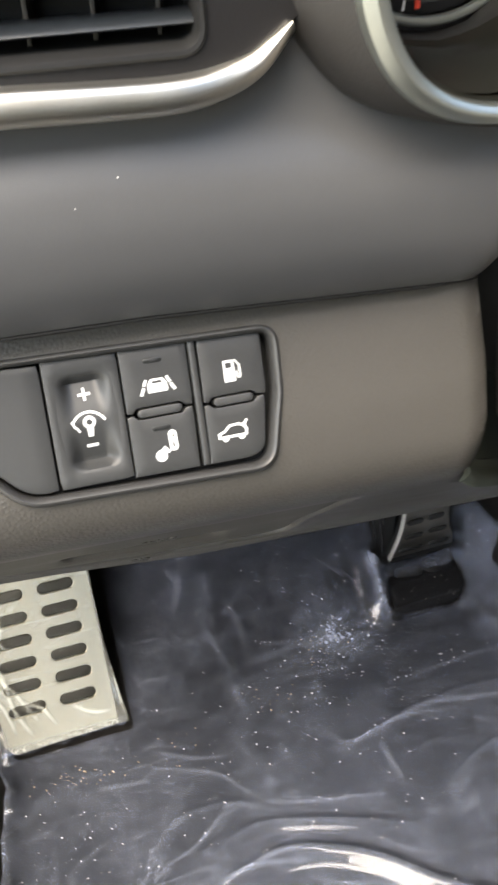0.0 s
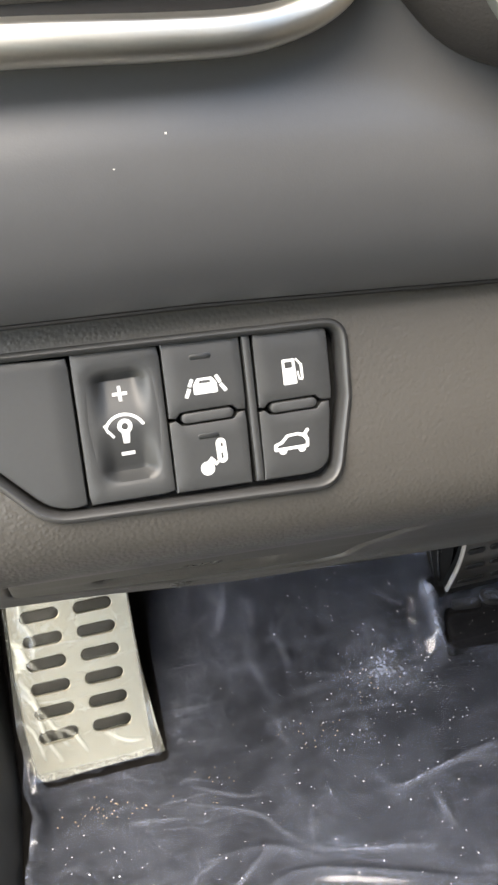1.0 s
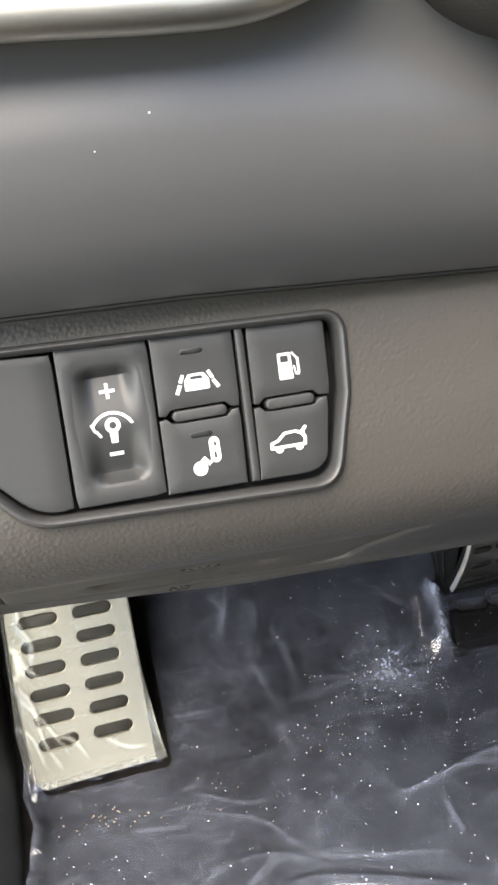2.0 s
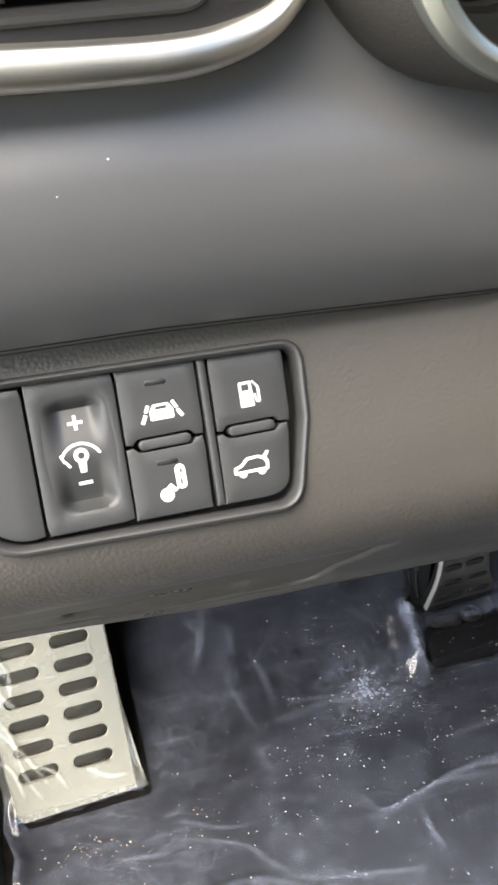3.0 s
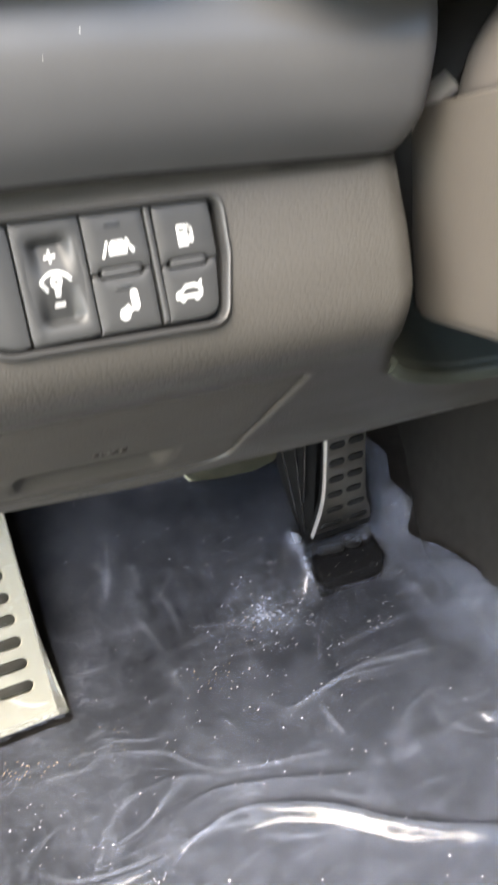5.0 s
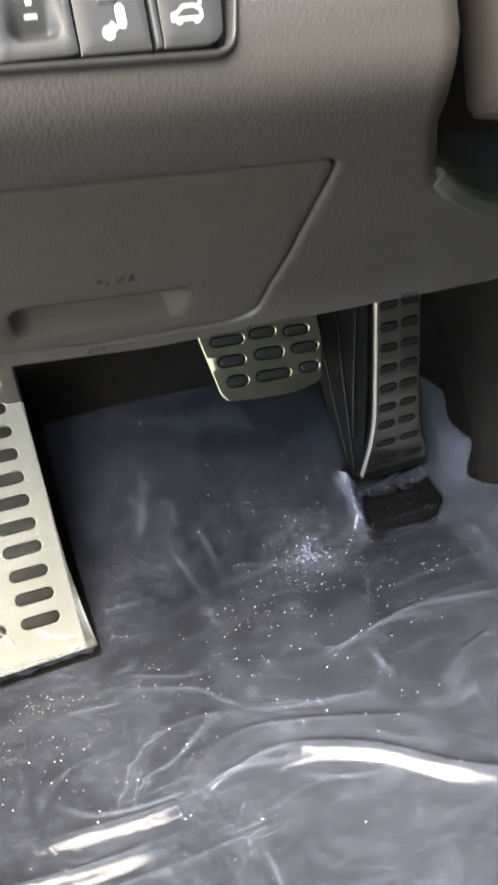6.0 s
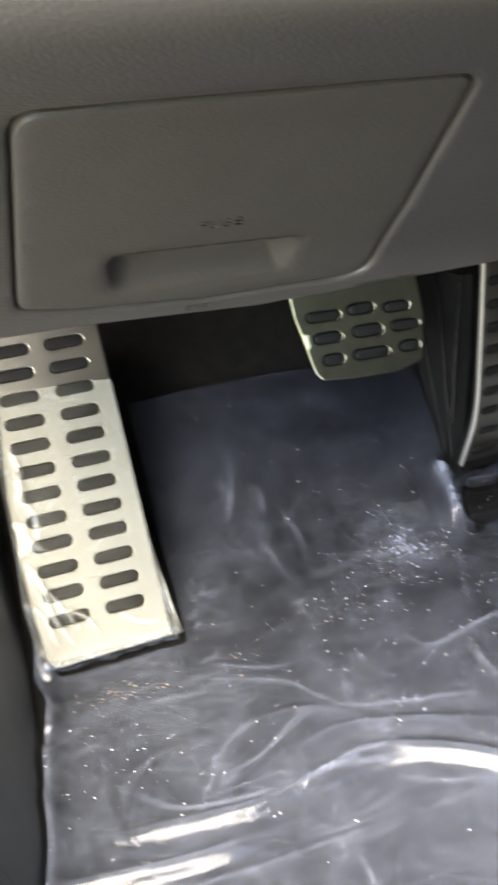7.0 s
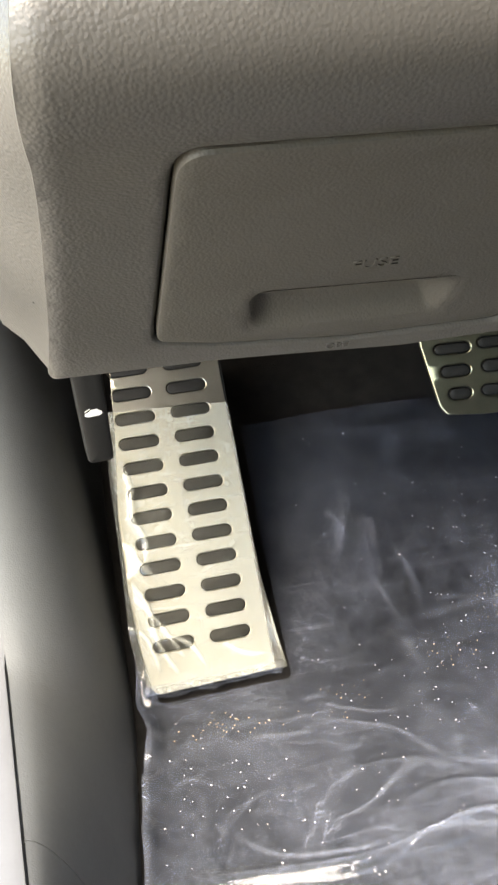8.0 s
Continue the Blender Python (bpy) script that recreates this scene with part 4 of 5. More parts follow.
# Shroud's end facet, added as a pale piece for the light it catches.
facet_path = smooth_path([(0.2765, 0.332, 0.657), (0.2780, 0.329, 0.666), (0.2830, 0.327, 0.674), (0.2900, 0.325, 0.680)], 6)
member("lit_facet", sweep(facet_path, oval(0.006, 0.010, 14), (0, -1, 0)), material("plastic painted as lit", (0.24, 0.215, 0.195), 0.45, color2=(0.21, 0.19, 0.17)), column, "end facet of the shroud, painted pale as lit")

# Tray below the column.
tray = thing("column_opening_tray", (0.34, 0.38, 0.48), "dark green grey glossy plastic tray under the steering column", "tray")
LIP = smooth_path([on_panel(u, v) + Vector((0, 0.002, 0)) for u, v in ((0.2680, 0.5200), (0.2780, 0.5105), (0.300, 0.497), (0.320, 0.4885), (0.345, 0.482), (0.42, 0.475), (0.50, 0.471))], 8)
member("lip", sweep(LIP, rounded([(-0.005, -0.005), (0.0045, -0.004), (0.005, 0.004), (-0.004, 0.006)], 0.0032), (0, 1, 0)), GREEN, tray)
bm = bmesh.new()
strip(bm, [[p + Vector((0.004 * a, 0.001 + b, 0.002 + c)) for p in LIP] for a, b, c in ((0.2, 0.0, 0.0), (0.8, 0.008, 0.004), (1.2, 0.011, 0.002), (2.0, 0.03, 0.006), (4.0, 0.11, 0.022))], closed=False)
member("tray_floor", bm, GREEN, tray)


# ---- left side trim ----
kick = thing("kick_panel", (-0.12, 0.6, 0.0), "dark grey grained plastic kick panel and sill trim", "side trim")


def trim_line(y):
    """The sill's inner trim at y: its foot, the seam towards the sill, and the seam's height."""
    forward = float(np.clip((y - 0.48) / 0.22, 0, 1))
    forward = forward * forward * (3 - 2 * forward)
    foot = -0.083 - 0.026 * float(np.clip((y - 0.4) / 0.3, 0, 1))
    seam = min(-0.108, -0.125 - 0.256 * (y - 0.313)) if y < 0.72 else -0.229
    return foot, seam, 0.145 + 0.36 * forward


for name, y0, y1, count in (("sill_trim", -0.3, 0.3340, 32), ("footwell_trim", 0.3350, 1.12, 44)):
    bm = bmesh.new()
    rows = []
    for y in np.linspace(y0, y1, count):
        foot, seam, high = trim_line(y)
        rows.append([(foot + (seam - foot) * t**1.25, y, -0.01 + (high + 0.01) * (1 - (1 - t) ** 1.8)) for t in np.linspace(0, 1, 12)])
    turned = [(x - 0.004, y, z - 0.002) for x, y, z in (rows[-1] if name == "sill_trim" else rows[0])]
    strip(bm, rows + [turned] if name == "sill_trim" else [turned] + rows, closed=False)
    member(name, bm, KICK, kick)

sill = thing("door_sill", (-0.22, 0.3, 0.1), "grey plastic door sill plate beside the footwell", "door sill")
bm = bmesh.new()
rows = []
for y in np.linspace(-0.3, 0.66, 40):
    _, seam, high = trim_line(min(y, 0.5))
    rows.append([(seam + dx, y, high + dz) for dx, dz in ((0.004, -0.008), (-0.0012, -0.005), (-0.0022, 0.0012), (-0.008, 0.003), (-0.04, 0.001), (-0.06, -0.006), (-0.075, -0.03), (-0.08, -0.10))])
strip(bm, rows, closed=False)
member("sill_plate", bm, material("sill plastic", (0.13, 0.135, 0.145), 0.35, color2=(0.11, 0.115, 0.125)), sill)

release = thing("bonnet_release_lever", (-0.075, 0.50, 0.30), "dark plastic bonnet release lever with a white symbol", "lever")
m = basis((-0.0695, 0.50, 0.345), (0.97, 0.24, 0.0), (0.24, -0.05, 1))
bm = solid(dense(rounded([(-0.0095, -0.035), (0.0085, -0.036), (0.0105, 0.05), (-0.0105, 0.05)], [0.004, 0.004, 0.003, 0.003]), 0.006), [], flat(m), 0.018, 0.003, 0.006)
handle = member("handle", bm, SATIN, release)
bm = bmesh.new()
car = rounded([(-0.0072, -0.0020), (-0.0070, 0.0006), (-0.0040, 0.0014), (-0.0016, 0.0032), (0.0034, 0.0032), (0.0054, 0.0012), (0.0070, 0.0006), (0.0072, -0.0018), (0.0044, -0.0032), (-0.0044, -0.0032)], 0.0006)
for loop in (car, bar((-0.0064, 0.0022), (-0.0030, 0.0040), 0.0010)):
    patch(bm, [(u * 0.82 - 0.0003, v * 0.82 + 0.006) for u, v in loop], [], 0.002, lambda u, v: flat(m)(u, v, 0.0004))
bind(part("printed_symbol", bm, PRINT, None, "white printed symbol"), handle)


# ---- pedals ----
rest = thing("footrest", (-0.03, 0.62, 0.0), "brushed steel footrest plate with two columns of slots", "footrest")
REST = basis((-0.079, 0.580, 0.026), (0.9825, 0.1829, -0.035), (-0.0803, 0.5858, 0.8065))
on_rest = flat(REST)
OUTLINE = dense(rounded([(0.0, 0.0), (0.115, 0.0), (0.115, 0.36), (0.012, 0.36), (0.004, 0.24), (-0.006, 0.16), (-0.008, 0.09), (-0.006, 0.04)],
                        [0.004, 0.004, 0.01, 0.01, 0.05, 0.05, 0.05, 0.03]), 0.01)
slots = [pill(x, 0.0365 + 0.02405 * k, 0.039, 0.0118) for k in range(14) for x in (0.0255, 0.0795)]
member("steel_plate", solid(OUTLINE, slots, on_rest, 0.0022, 0.0008, 0.02), STEEL, rest, sharp=12)
for loop in slots:
    member("rubber_stud", solid(grown(loop, -0.0006), [], lambda u, v, w: on_rest(u, v, w - 0.0010), 0.004, 0.0008, 0.02), RUBBER, rest)
body = dense(rounded([(0.010, 0.020), (0.110, 0.018), (0.1165, 0.10), (0.1175, 0.36), (0.012, 0.36)], 0.004), 0.02)
bm = bmesh.new()
patch(bm, body, [], 0.05, lambda u, v: on_rest(u, v, -0.0024))
strip(bm, [[on_rest(u, v, -0.0024) for u, v in body], [on_rest(u, v, -0.0024) + Vector((-0.01, 0.03, -0.022 - v * 0.2)) for u, v in body]])
member("base", bm, RUBBER, rest)

brake = thing("brake_pedal", (0.26, 0.72, 0.22), "steel faced brake pedal with raised rubber pads", "pedal")
BRAKE = basis((0.262, 0.697, 0.255), (1, 0.0, 0.0), (0.0, 0.36, 1))
curl = lambda u, v, w=0.0: BRAKE @ Vector((u, v * 0.88, w + 9.0 * max(0.0, -0.018 - v) ** 2))
plate = dense(rounded([(-0.069, 0.062), (-0.066, 0.034), (-0.052, -0.030), (-0.046, -0.0385), (-0.014, -0.0410), (0.027, -0.0405), (0.055, -0.032), (0.0605, 0.016), (0.056, 0.062)],
                      [0.006, 0.01, 0.006, 0.006, 0.05, 0.05, 0.010, 0.02, 0.006]), 0.006)
pads = [(-0.0375, 0.030, 0.034, 0.0115), (-0.001, 0.033, 0.027, 0.012), (0.034, 0.030, 0.026, 0.0115), (-0.0355, 0.0065, 0.028, 0.0125), (0.0035, 0.0085, 0.030, 0.0135),
        (0.0410, 0.0090, 0.028, 0.012), (-0.0325, -0.0175, 0.022, 0.0130), (0.0050, -0.0165, 0.036, 0.0120), (0.0430, -0.0145, 0.021, 0.0125)]
holes = [pill(*p) for p in pads]
member("steel_face", solid(plate, holes, curl, 0.004, 0.0016, 0.012), DIM_STEEL, brake, sharp=12)
for h in holes:
    member("rubber_pad", solid(grown(h, -0.0008), [], lambda u, v, w: curl(u, v, w + 0.0018), 0.006, 0.0016, 0.02), RUBBER, brake)
bm = bmesh.new()
base = grown(plate, -0.001)
patch(bm, base, [], 0.03, lambda u, v: curl(u, v, -0.0042))
strip(bm, [[curl(u, v, -0.004) for u, v in base], [curl(u, v, -0.014) for u, v in grown(base, -0.002)]])
member("backing", bm, RUBBER, brake)
path = smooth_path([(0.285, 0.712, 0.262), (0.292, 0.74, 0.29), (0.300, 0.775, 0.34), (0.305, 0.79, 0.42), (0.305, 0.79, 0.5)], 6)
member("arm", sweep(path, rounded([(-0.006, -0.012), (0.006, -0.012), (0.006, 0.012), (-0.006, 0.012)], 0.002), (0, -1, 0.2)), SATIN, brake)

gas = thing("accelerator_pedal", (0.41, 0.74, 0.03), "black accelerator pedal with a slotted steel face", "pedal")
GAS_ROWS = [(0.0, 0.741, 0.058), (0.035, 0.726, 0.092), (0.07, 0.714, 0.124), (0.10, 0.707, 0.154), (0.16, 0.702, 0.214), (0.22, 0.700, 0.274), (0.30, 0.700, 0.354)]
gy, gz = [(r[0], r[1]) for r in GAS_ROWS], [(r[0], r[2]) for r in GAS_ROWS]


def on_gas(u, v, w=0.0):
    y, z = curve_at(gy, v), curve_at(gz, v)
    y2, z2 = curve_at(gy, v + 0.004), curve_at(gz, v + 0.004)
    y1, z1 = curve_at(gy, v - 0.004), curve_at(gz, v - 0.004)
    t = Vector((0, y2 - y1, z2 - z1)).normalized()
    n = Vector((0, -t.z, t.y))
    return Vector((u, y + 0.16 * (u - 0.41) + w * n.y, z + w * n.z))


face_loop = dense(rounded([(0.3795, 0.018), (0.4610, 0.018), (0.4560, 0.040), (0.4450, 0.068), (0.4385, 0.097), (0.4335, 0.15), (0.4270, 0.30), (0.3785, 0.30), (0.3808, 0.16), (0.3818, 0.09), (0.3800, 0.05)],
                          [0.003, 0.003, 0.02, 0.03, 0.03, 0.05, 0.004, 0.004, 0.05, 0.03, 0.02]), 0.006)
gas_slots = [pill(0.4010, 0.034, 0.033, 0.0105), pill(0.4385, 0.035, 0.028, 0.0105), pill(0.3990, 0.068, 0.0245, 0.0100), pill(0.4290, 0.070, 0.0250, 0.0100)]
for k in range(9):
    v = 0.096 + 0.0242 * k
    shift = 0.0004 * k
    gas_slots += [pill(0.3962 - shift, v, 0.0212, 0.0098), pill(0.4222 - 1.7 * shift, v + 0.001, 0.0215, 0.0098)]
# The dark carpet reflected in this face is put into its colour.
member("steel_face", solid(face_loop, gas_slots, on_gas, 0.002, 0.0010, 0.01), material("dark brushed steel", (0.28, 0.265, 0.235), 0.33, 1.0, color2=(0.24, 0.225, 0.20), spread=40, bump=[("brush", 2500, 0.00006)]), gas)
for h in gas_slots:
    member("rubber_stud", solid(grown(h, -0.0006), [], lambda u, v, w: on_gas(u, v, w + 0.0010), 0.005, 0.0010, 0.02), RUBBER, gas)
bm = bmesh.new()
line = [(0.3786, 0.012), (0.3797, 0.05), (0.3814, 0.09), (0.3804, 0.16), (0.3778, 0.30)]
us = [(v, u) for u, v in line]
vs = np.linspace(0.012, 0.30, 30)
strip(bm, [[on_gas(curve_at(us, v) + a, v, w) for v in vs] for a, w in ((0.0006, 0.0004), (-0.0005, 0.0005), (-0.0014, -0.0004), (-0.0020, -0.0020), (-0.0022, -0.0050))], closed=False)
# Near-white steel: the light along the bent edge is painted in.
member("side_flange", bm, material("lit steel edge", (0.92, 0.90, 0.85), 0.5, 1.0), gas, "bent steel edge painted bright where it catches light")
bm = bmesh.new()
base = dense(rounded([(0.3785, -0.002), (0.4650, -0.002), (0.4614, 0.022), (0.4560, 0.045), (0.4440, 0.080), (0.4340, 0.15), (0.4275, 0.301), (0.3780, 0.301), (0.3814, 0.09), (0.3790, 0.03)], 0.006), 0.008)
patch(bm, base, [], 0.02, lambda u, v: on_gas(u, v, -0.0022))
strip(bm, [[on_gas(u, v, -0.002) for u, v in base], [on_gas(u, v, -0.016) for u, v in base]])
member("pedal_body", bm, SATIN, gas)

mount = thing("pedal_mount", (0.41, 0.76, 0.02), "black plastic accelerator mount bolted to the floor", "pedal mount")
bm = bmesh.new()
strip(bm, [[(0.3350, 0.800, 0.29), (0.372, 0.735, 0.29), (0.384, 0.735, 0.29)], [(0.343, 0.795, 0.20), (0.372, 0.742, 0.20), (0.386, 0.740, 0.20)],
           [(0.356, 0.785, 0.13), (0.372, 0.748, 0.125), (0.386, 0.745, 0.13)], [(0.372, 0.770, 0.066), (0.376, 0.757, 0.055), (0.386, 0.752, 0.055)]], closed=False)
member("housing_wall", bm, SATIN, mount)
for a, b in (((0.3385, 0.7900, 0.285), (0.3735, 0.7620, 0.062)), ((0.3560, 0.7600, 0.285), (0.3745, 0.7500, 0.070)), ((0.3700, 0.7330, 0.285), (0.3705, 0.7440, 0.120))):
    member("housing_rib", sweep(smooth_path([a, [(p + q) / 2 - 0.001 for p, q in zip(a, b)], b], 5), oval(0.0016, 0.0022, 8), (0, -1, 0.3)), GLOSSY, mount)
bm = solid(dense(rounded([(0.3735, 0.690), (0.4640, 0.704), (0.4720, 0.715), (0.4720, 0.85), (0.3735, 0.85)], [0.006, 0.012, 0.012, 0.01, 0.01]), 0.008), [],
           lambda u, v, w: Vector((u, v, 0.030 + 0.15 * (v - 0.69) + w)), 0.03, 0.004, 0.012)
member("mount_plate", bm, GLOSSY, mount)
bm = bmesh.new()
strip(bm, [[(0.438 + r * math.cos(a), 0.745 + r * math.sin(a), 0.038 + h) for a in np.linspace(0, 2 * math.pi, 17)[:-1]] for r, h in ((0.0125, 0.0), (0.0125, 0.004), (0.0105, 0.005), (0.0085, 0.0045), (0.0080, 0.001), (0.001, 0.001))])
member("bolt_boss", bm, RUBBER, mount)
bm = solid(pill(0.405, 0.735, 0.036, 0.011), [], lambda u, v, w: Vector((u, v, 0.040 + 0.15 * (v - 0.69) + w)), 0.006, 0.002, 0.01)
member("rib", bm, RUBBER, mount)


# ---- protective film ----
def ridge(x, y, line, height, wide, lean=1.0):
    """A fold along a line of points: a ridge, wider on its near side by lean, that dies away at its ends. x and y are arrays."""
    pts = np.array([p.to_tuple() for p in smooth_path(line, 4)])
    out, reach = np.zeros(len(x)), 4.5 * wide
    lo, hi = pts.min(0) - reach, pts.max(0) + reach
    near = np.flatnonzero((x > lo[0]) & (x < hi[0]) & (y > lo[1]) & (y < hi[1]))
    if not len(near):
        return out
    x, y = x[near], y[near]
    total = len(pts) - 1
    best, along, side = np.full(len(x), 9.0), np.zeros(len(x)), np.ones(len(x))
    for k in range(total):
        a, b = pts[k], pts[k + 1]
        ex, ey = b - a
        s = np.clip(((x - a[0]) * ex + (y - a[1]) * ey) / (ex * ex + ey * ey), 0, 1)
        dx, dy = x - a[0] - s * ex, y - a[1] - s * ey
        d = np.hypot(dx, dy)
        hit = d < best
        best, along, side = np.where(hit, d, best), np.where(hit, (k + s) / total, along), np.where(hit, np.sign(dy), side)
    width = np.where(side < 0, wide * (1 + 0.5 * lean), wide * (1 - 0.2 * lean))
    out[near] = height * np.exp(-((best / width) ** 2)) * np.sin(math.pi * np.clip(along, 0, 1)) ** 0.7
    return out


FOLDS = [([(0.120, 0.405), (0.165, 0.421), (0.217, 0.420), (0.271, 0.399), (0.333, 0.358), (0.42, 0.325), (0.52, 0.310)], 0.0110, 0.0088),
         ([(-0.06, 0.396), (0.01, 0.395), (0.079, 0.396), (0.133, 0.408), (0.180, 0.424), (0.22, 0.428)], 0.0085, 0.0070),
         ([(-0.12, 0.362), (-0.06, 0.361), (-0.02, 0.360), (0.025, 0.361), (0.08, 0.368), (0.13, 0.378)], 0.0085, 0.0075),
         ([(0.11, 0.432), (0.155, 0.456), (0.206, 0.452), (0.263, 0.440), (0.33, 0.424)], 0.0062, 0.0075),
         ([(0.08, 0.480), (0.14, 0.486), (0.20, 0.462)], 0.003, 0.006),
         ([(0.24, 0.528), (0.29, 0.533), (0.35, 0.555), (0.42, 0.572), (0.50, 0.574)], 0.0045, 0.0085),
         ([(0.18, 0.652), (0.24, 0.664), (0.30, 0.668), (0.37, 0.680)], 0.004, 0.009),
         ([(0.31, 0.530), (0.315, 0.500), (0.318, 0.475)], 0.0022, 0.0035),
         ([(0.36, 0.460), (0.41, 0.495), (0.46, 0.505)], 0.005, 0.006),
         ([(0.40, 0.440), (0.45, 0.455), (0.50, 0.440), (0.55, 0.410)], 0.006, 0.006),
         ([(-0.02, 0.340), (0.06, 0.342), (0.14, 0.354), (0.20, 0.362)], 0.0026, 0.0038)]
RIGHT_FOLDS = [([(0.470, 0.640), (0.490, 0.655), (0.521, 0.658)], 0.007, 0.005),
               ([(0.500, 0.610), (0.525, 0.588), (0.556, 0.565)], 0.008, 0.005),
               ([(0.512, 0.620), (0.536, 0.600), (0.548, 0.575)], 0.006, 0.004),
               ([(0.495, 0.700), (0.521, 0.660), (0.540, 0.620)], 0.009, 0.007),
               ([(0.470, 0.715), (0.482, 0.660), (0.486, 0.600)], 0.008, 0.007),
               ([(0.505, 0.800), (0.520, 0.770), (0.505, 0.735)], 0.008, 0.006),
               ([(0.490, 0.850), (0.500, 0.800), (0.488, 0.750)], 0.009, 0.006),
               ([(0.520, 0.560), (0.545, 0.520), (0.555, 0.460)], 0.008, 0.008)]
FILM_OUT = dense(rounded([(-0.100, 0.640), (-0.095, 0.598), (-0.096, 0.573), (-0.084, 0.545), (-0.088, 0.516), (-0.085, 0.457), (-0.080, 0.40), (-0.08, 0.10), (0.60, 0.10), (0.565, 0.42), (0.558, 0.53), (0.544, 0.614),
                          (0.532, 0.69), (0.512, 0.735), (0.534, 0.762), (0.516, 0.80), (0.525, 0.83), (0.49, 0.90),
                          (0.475, 0.885), (0.470, 0.80), (0.475, 0.715), (0.460, 0.700), (0.366, 0.690), (0.378, 0.735), (0.358, 0.752), (0.374, 0.770), (0.371, 0.84), (0.362, 0.885), (0.33, 0.887),
                          (0.16, 0.860), (0.025, 0.832), (0.035, 0.72), (0.045, 0.640), (0.050, 0.596), (-0.02, 0.585), (-0.075, 0.576)],
                         [0.01, 0.01, 0.008, 0.006, 0.02, 0.03, 0.03, 0.01, 0.01, 0.05, 0.05, 0.05, 0.03, 0.012, 0.012, 0.012, 0.01, 0.008, 0.008, 0.01, 0.006, 0.006, 0.006, 0.006, 0.004, 0.006, 0.02, 0.008, 0.02,
                          0.02, 0.004, 0.02, 0.01, 0.006, 0.02, 0.005]), 0.005)

# Whitened creases: a line, its height and its width.
LONG_CREASES = [[(-0.018, 0.438), (0.025, 0.410), (0.090, 0.408), (0.159, 0.413), (0.215, 0.411)],
                [(0.141, 0.489), (0.212, 0.474), (0.266, 0.469), (0.302, 0.464)],
                [(0.252, 0.557), (0.274, 0.531), (0.308, 0.542), (0.353, 0.550), (0.422, 0.550)],
                [(0.323, 0.548), (0.382, 0.560), (0.445, 0.559), (0.482, 0.556)],
                [(0.368, 0.604), (0.427, 0.615), (0.470, 0.624)],
                [(0.204, 0.670), (0.269, 0.675), (0.331, 0.705)]]
SHORT_CREASES = [[(0.044, 0.548), (0.126, 0.526), (0.154, 0.502), (0.177, 0.482)],
                 [(0.065, 0.565), (0.115, 0.545), (0.149, 0.544)],
                 [(0.052, 0.430), (0.093, 0.444), (0.118, 0.465), (0.141, 0.487)],
                 [(0.305, 0.532), (0.312, 0.500), (0.319, 0.481)],
                 [(0.227, 0.631), (0.270, 0.631), (0.304, 0.633)],
                 [(0.197, 0.398), (0.235, 0.384), (0.272, 0.378)],
                 [(0.151, 0.337), (0.154, 0.319), (0.155, 0.296)],
                 [(0.266, 0.429), (0.290, 0.410), (0.327, 0.393)],
                 [(0.001, 0.530), (0.042, 0.529), (0.065, 0.528)],
                 [(0.422, 0.492), (0.421, 0.465), (0.434, 0.444), (0.460, 0.431)],
                 [(0.441, 0.469), (0.465, 0.451), (0.486, 0.417)]]
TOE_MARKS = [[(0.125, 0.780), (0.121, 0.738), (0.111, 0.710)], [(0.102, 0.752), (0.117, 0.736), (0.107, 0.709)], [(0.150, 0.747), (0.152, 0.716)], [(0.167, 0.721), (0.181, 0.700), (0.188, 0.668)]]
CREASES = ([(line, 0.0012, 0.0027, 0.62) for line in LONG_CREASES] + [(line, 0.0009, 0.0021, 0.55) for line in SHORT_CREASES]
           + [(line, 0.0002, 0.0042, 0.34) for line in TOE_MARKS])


# Fine crinkles, strewn at random over the sheet.
rng = random.Random(11)
CRINKLES = []
for k in range(170):
    x, y = rng.uniform(-0.07, 0.50), rng.choice((rng.uniform(0.36, 0.66), rng.gauss(0.50, 0.06), rng.uniform(0.52, 0.72)))
    a, size = rng.gauss(0.25, 0.7), rng.uniform(0.015, 0.075)
    line = [(x, y)]
    for _ in range(4):
        a += rng.gauss(0, 0.40)
        x, y = x + size / 4 * math.cos(a), y + size / 4 * math.sin(a)
        line.append((x, y))
    CRINKLES.append((line, rng.uniform(0.0002, 0.0007) * min(1.0, max(0.0, (line[0][1] - 0.43) / 0.06)), rng.uniform(0.0012, 0.0022), rng.choice((0.0, 0.06, 0.12, 0.20, 0.32))))
# Scuffs that fan out from the worn spot in front of the accelerator.
for k in range(90):
    a, r = rng.uniform(0, 2 * math.pi), abs(rng.gauss(0, 0.026))
    x, y = 0.297 + 1.3 * r * math.cos(a), 0.668 + 0.8 * r * math.sin(a)
    a, size = rng.gauss(1.9, 0.5), rng.uniform(0.006, 0.024)
    CRINKLES.append(([(x, y), (x + size / 2 * math.cos(a), y + size / 2 * math.sin(a)), (x + size * math.cos(a + 0.3), y + size * math.sin(a + 0.3))], 0.0002, rng.uniform(0.0011, 0.0018), rng.uniform(0.10, 0.42)))


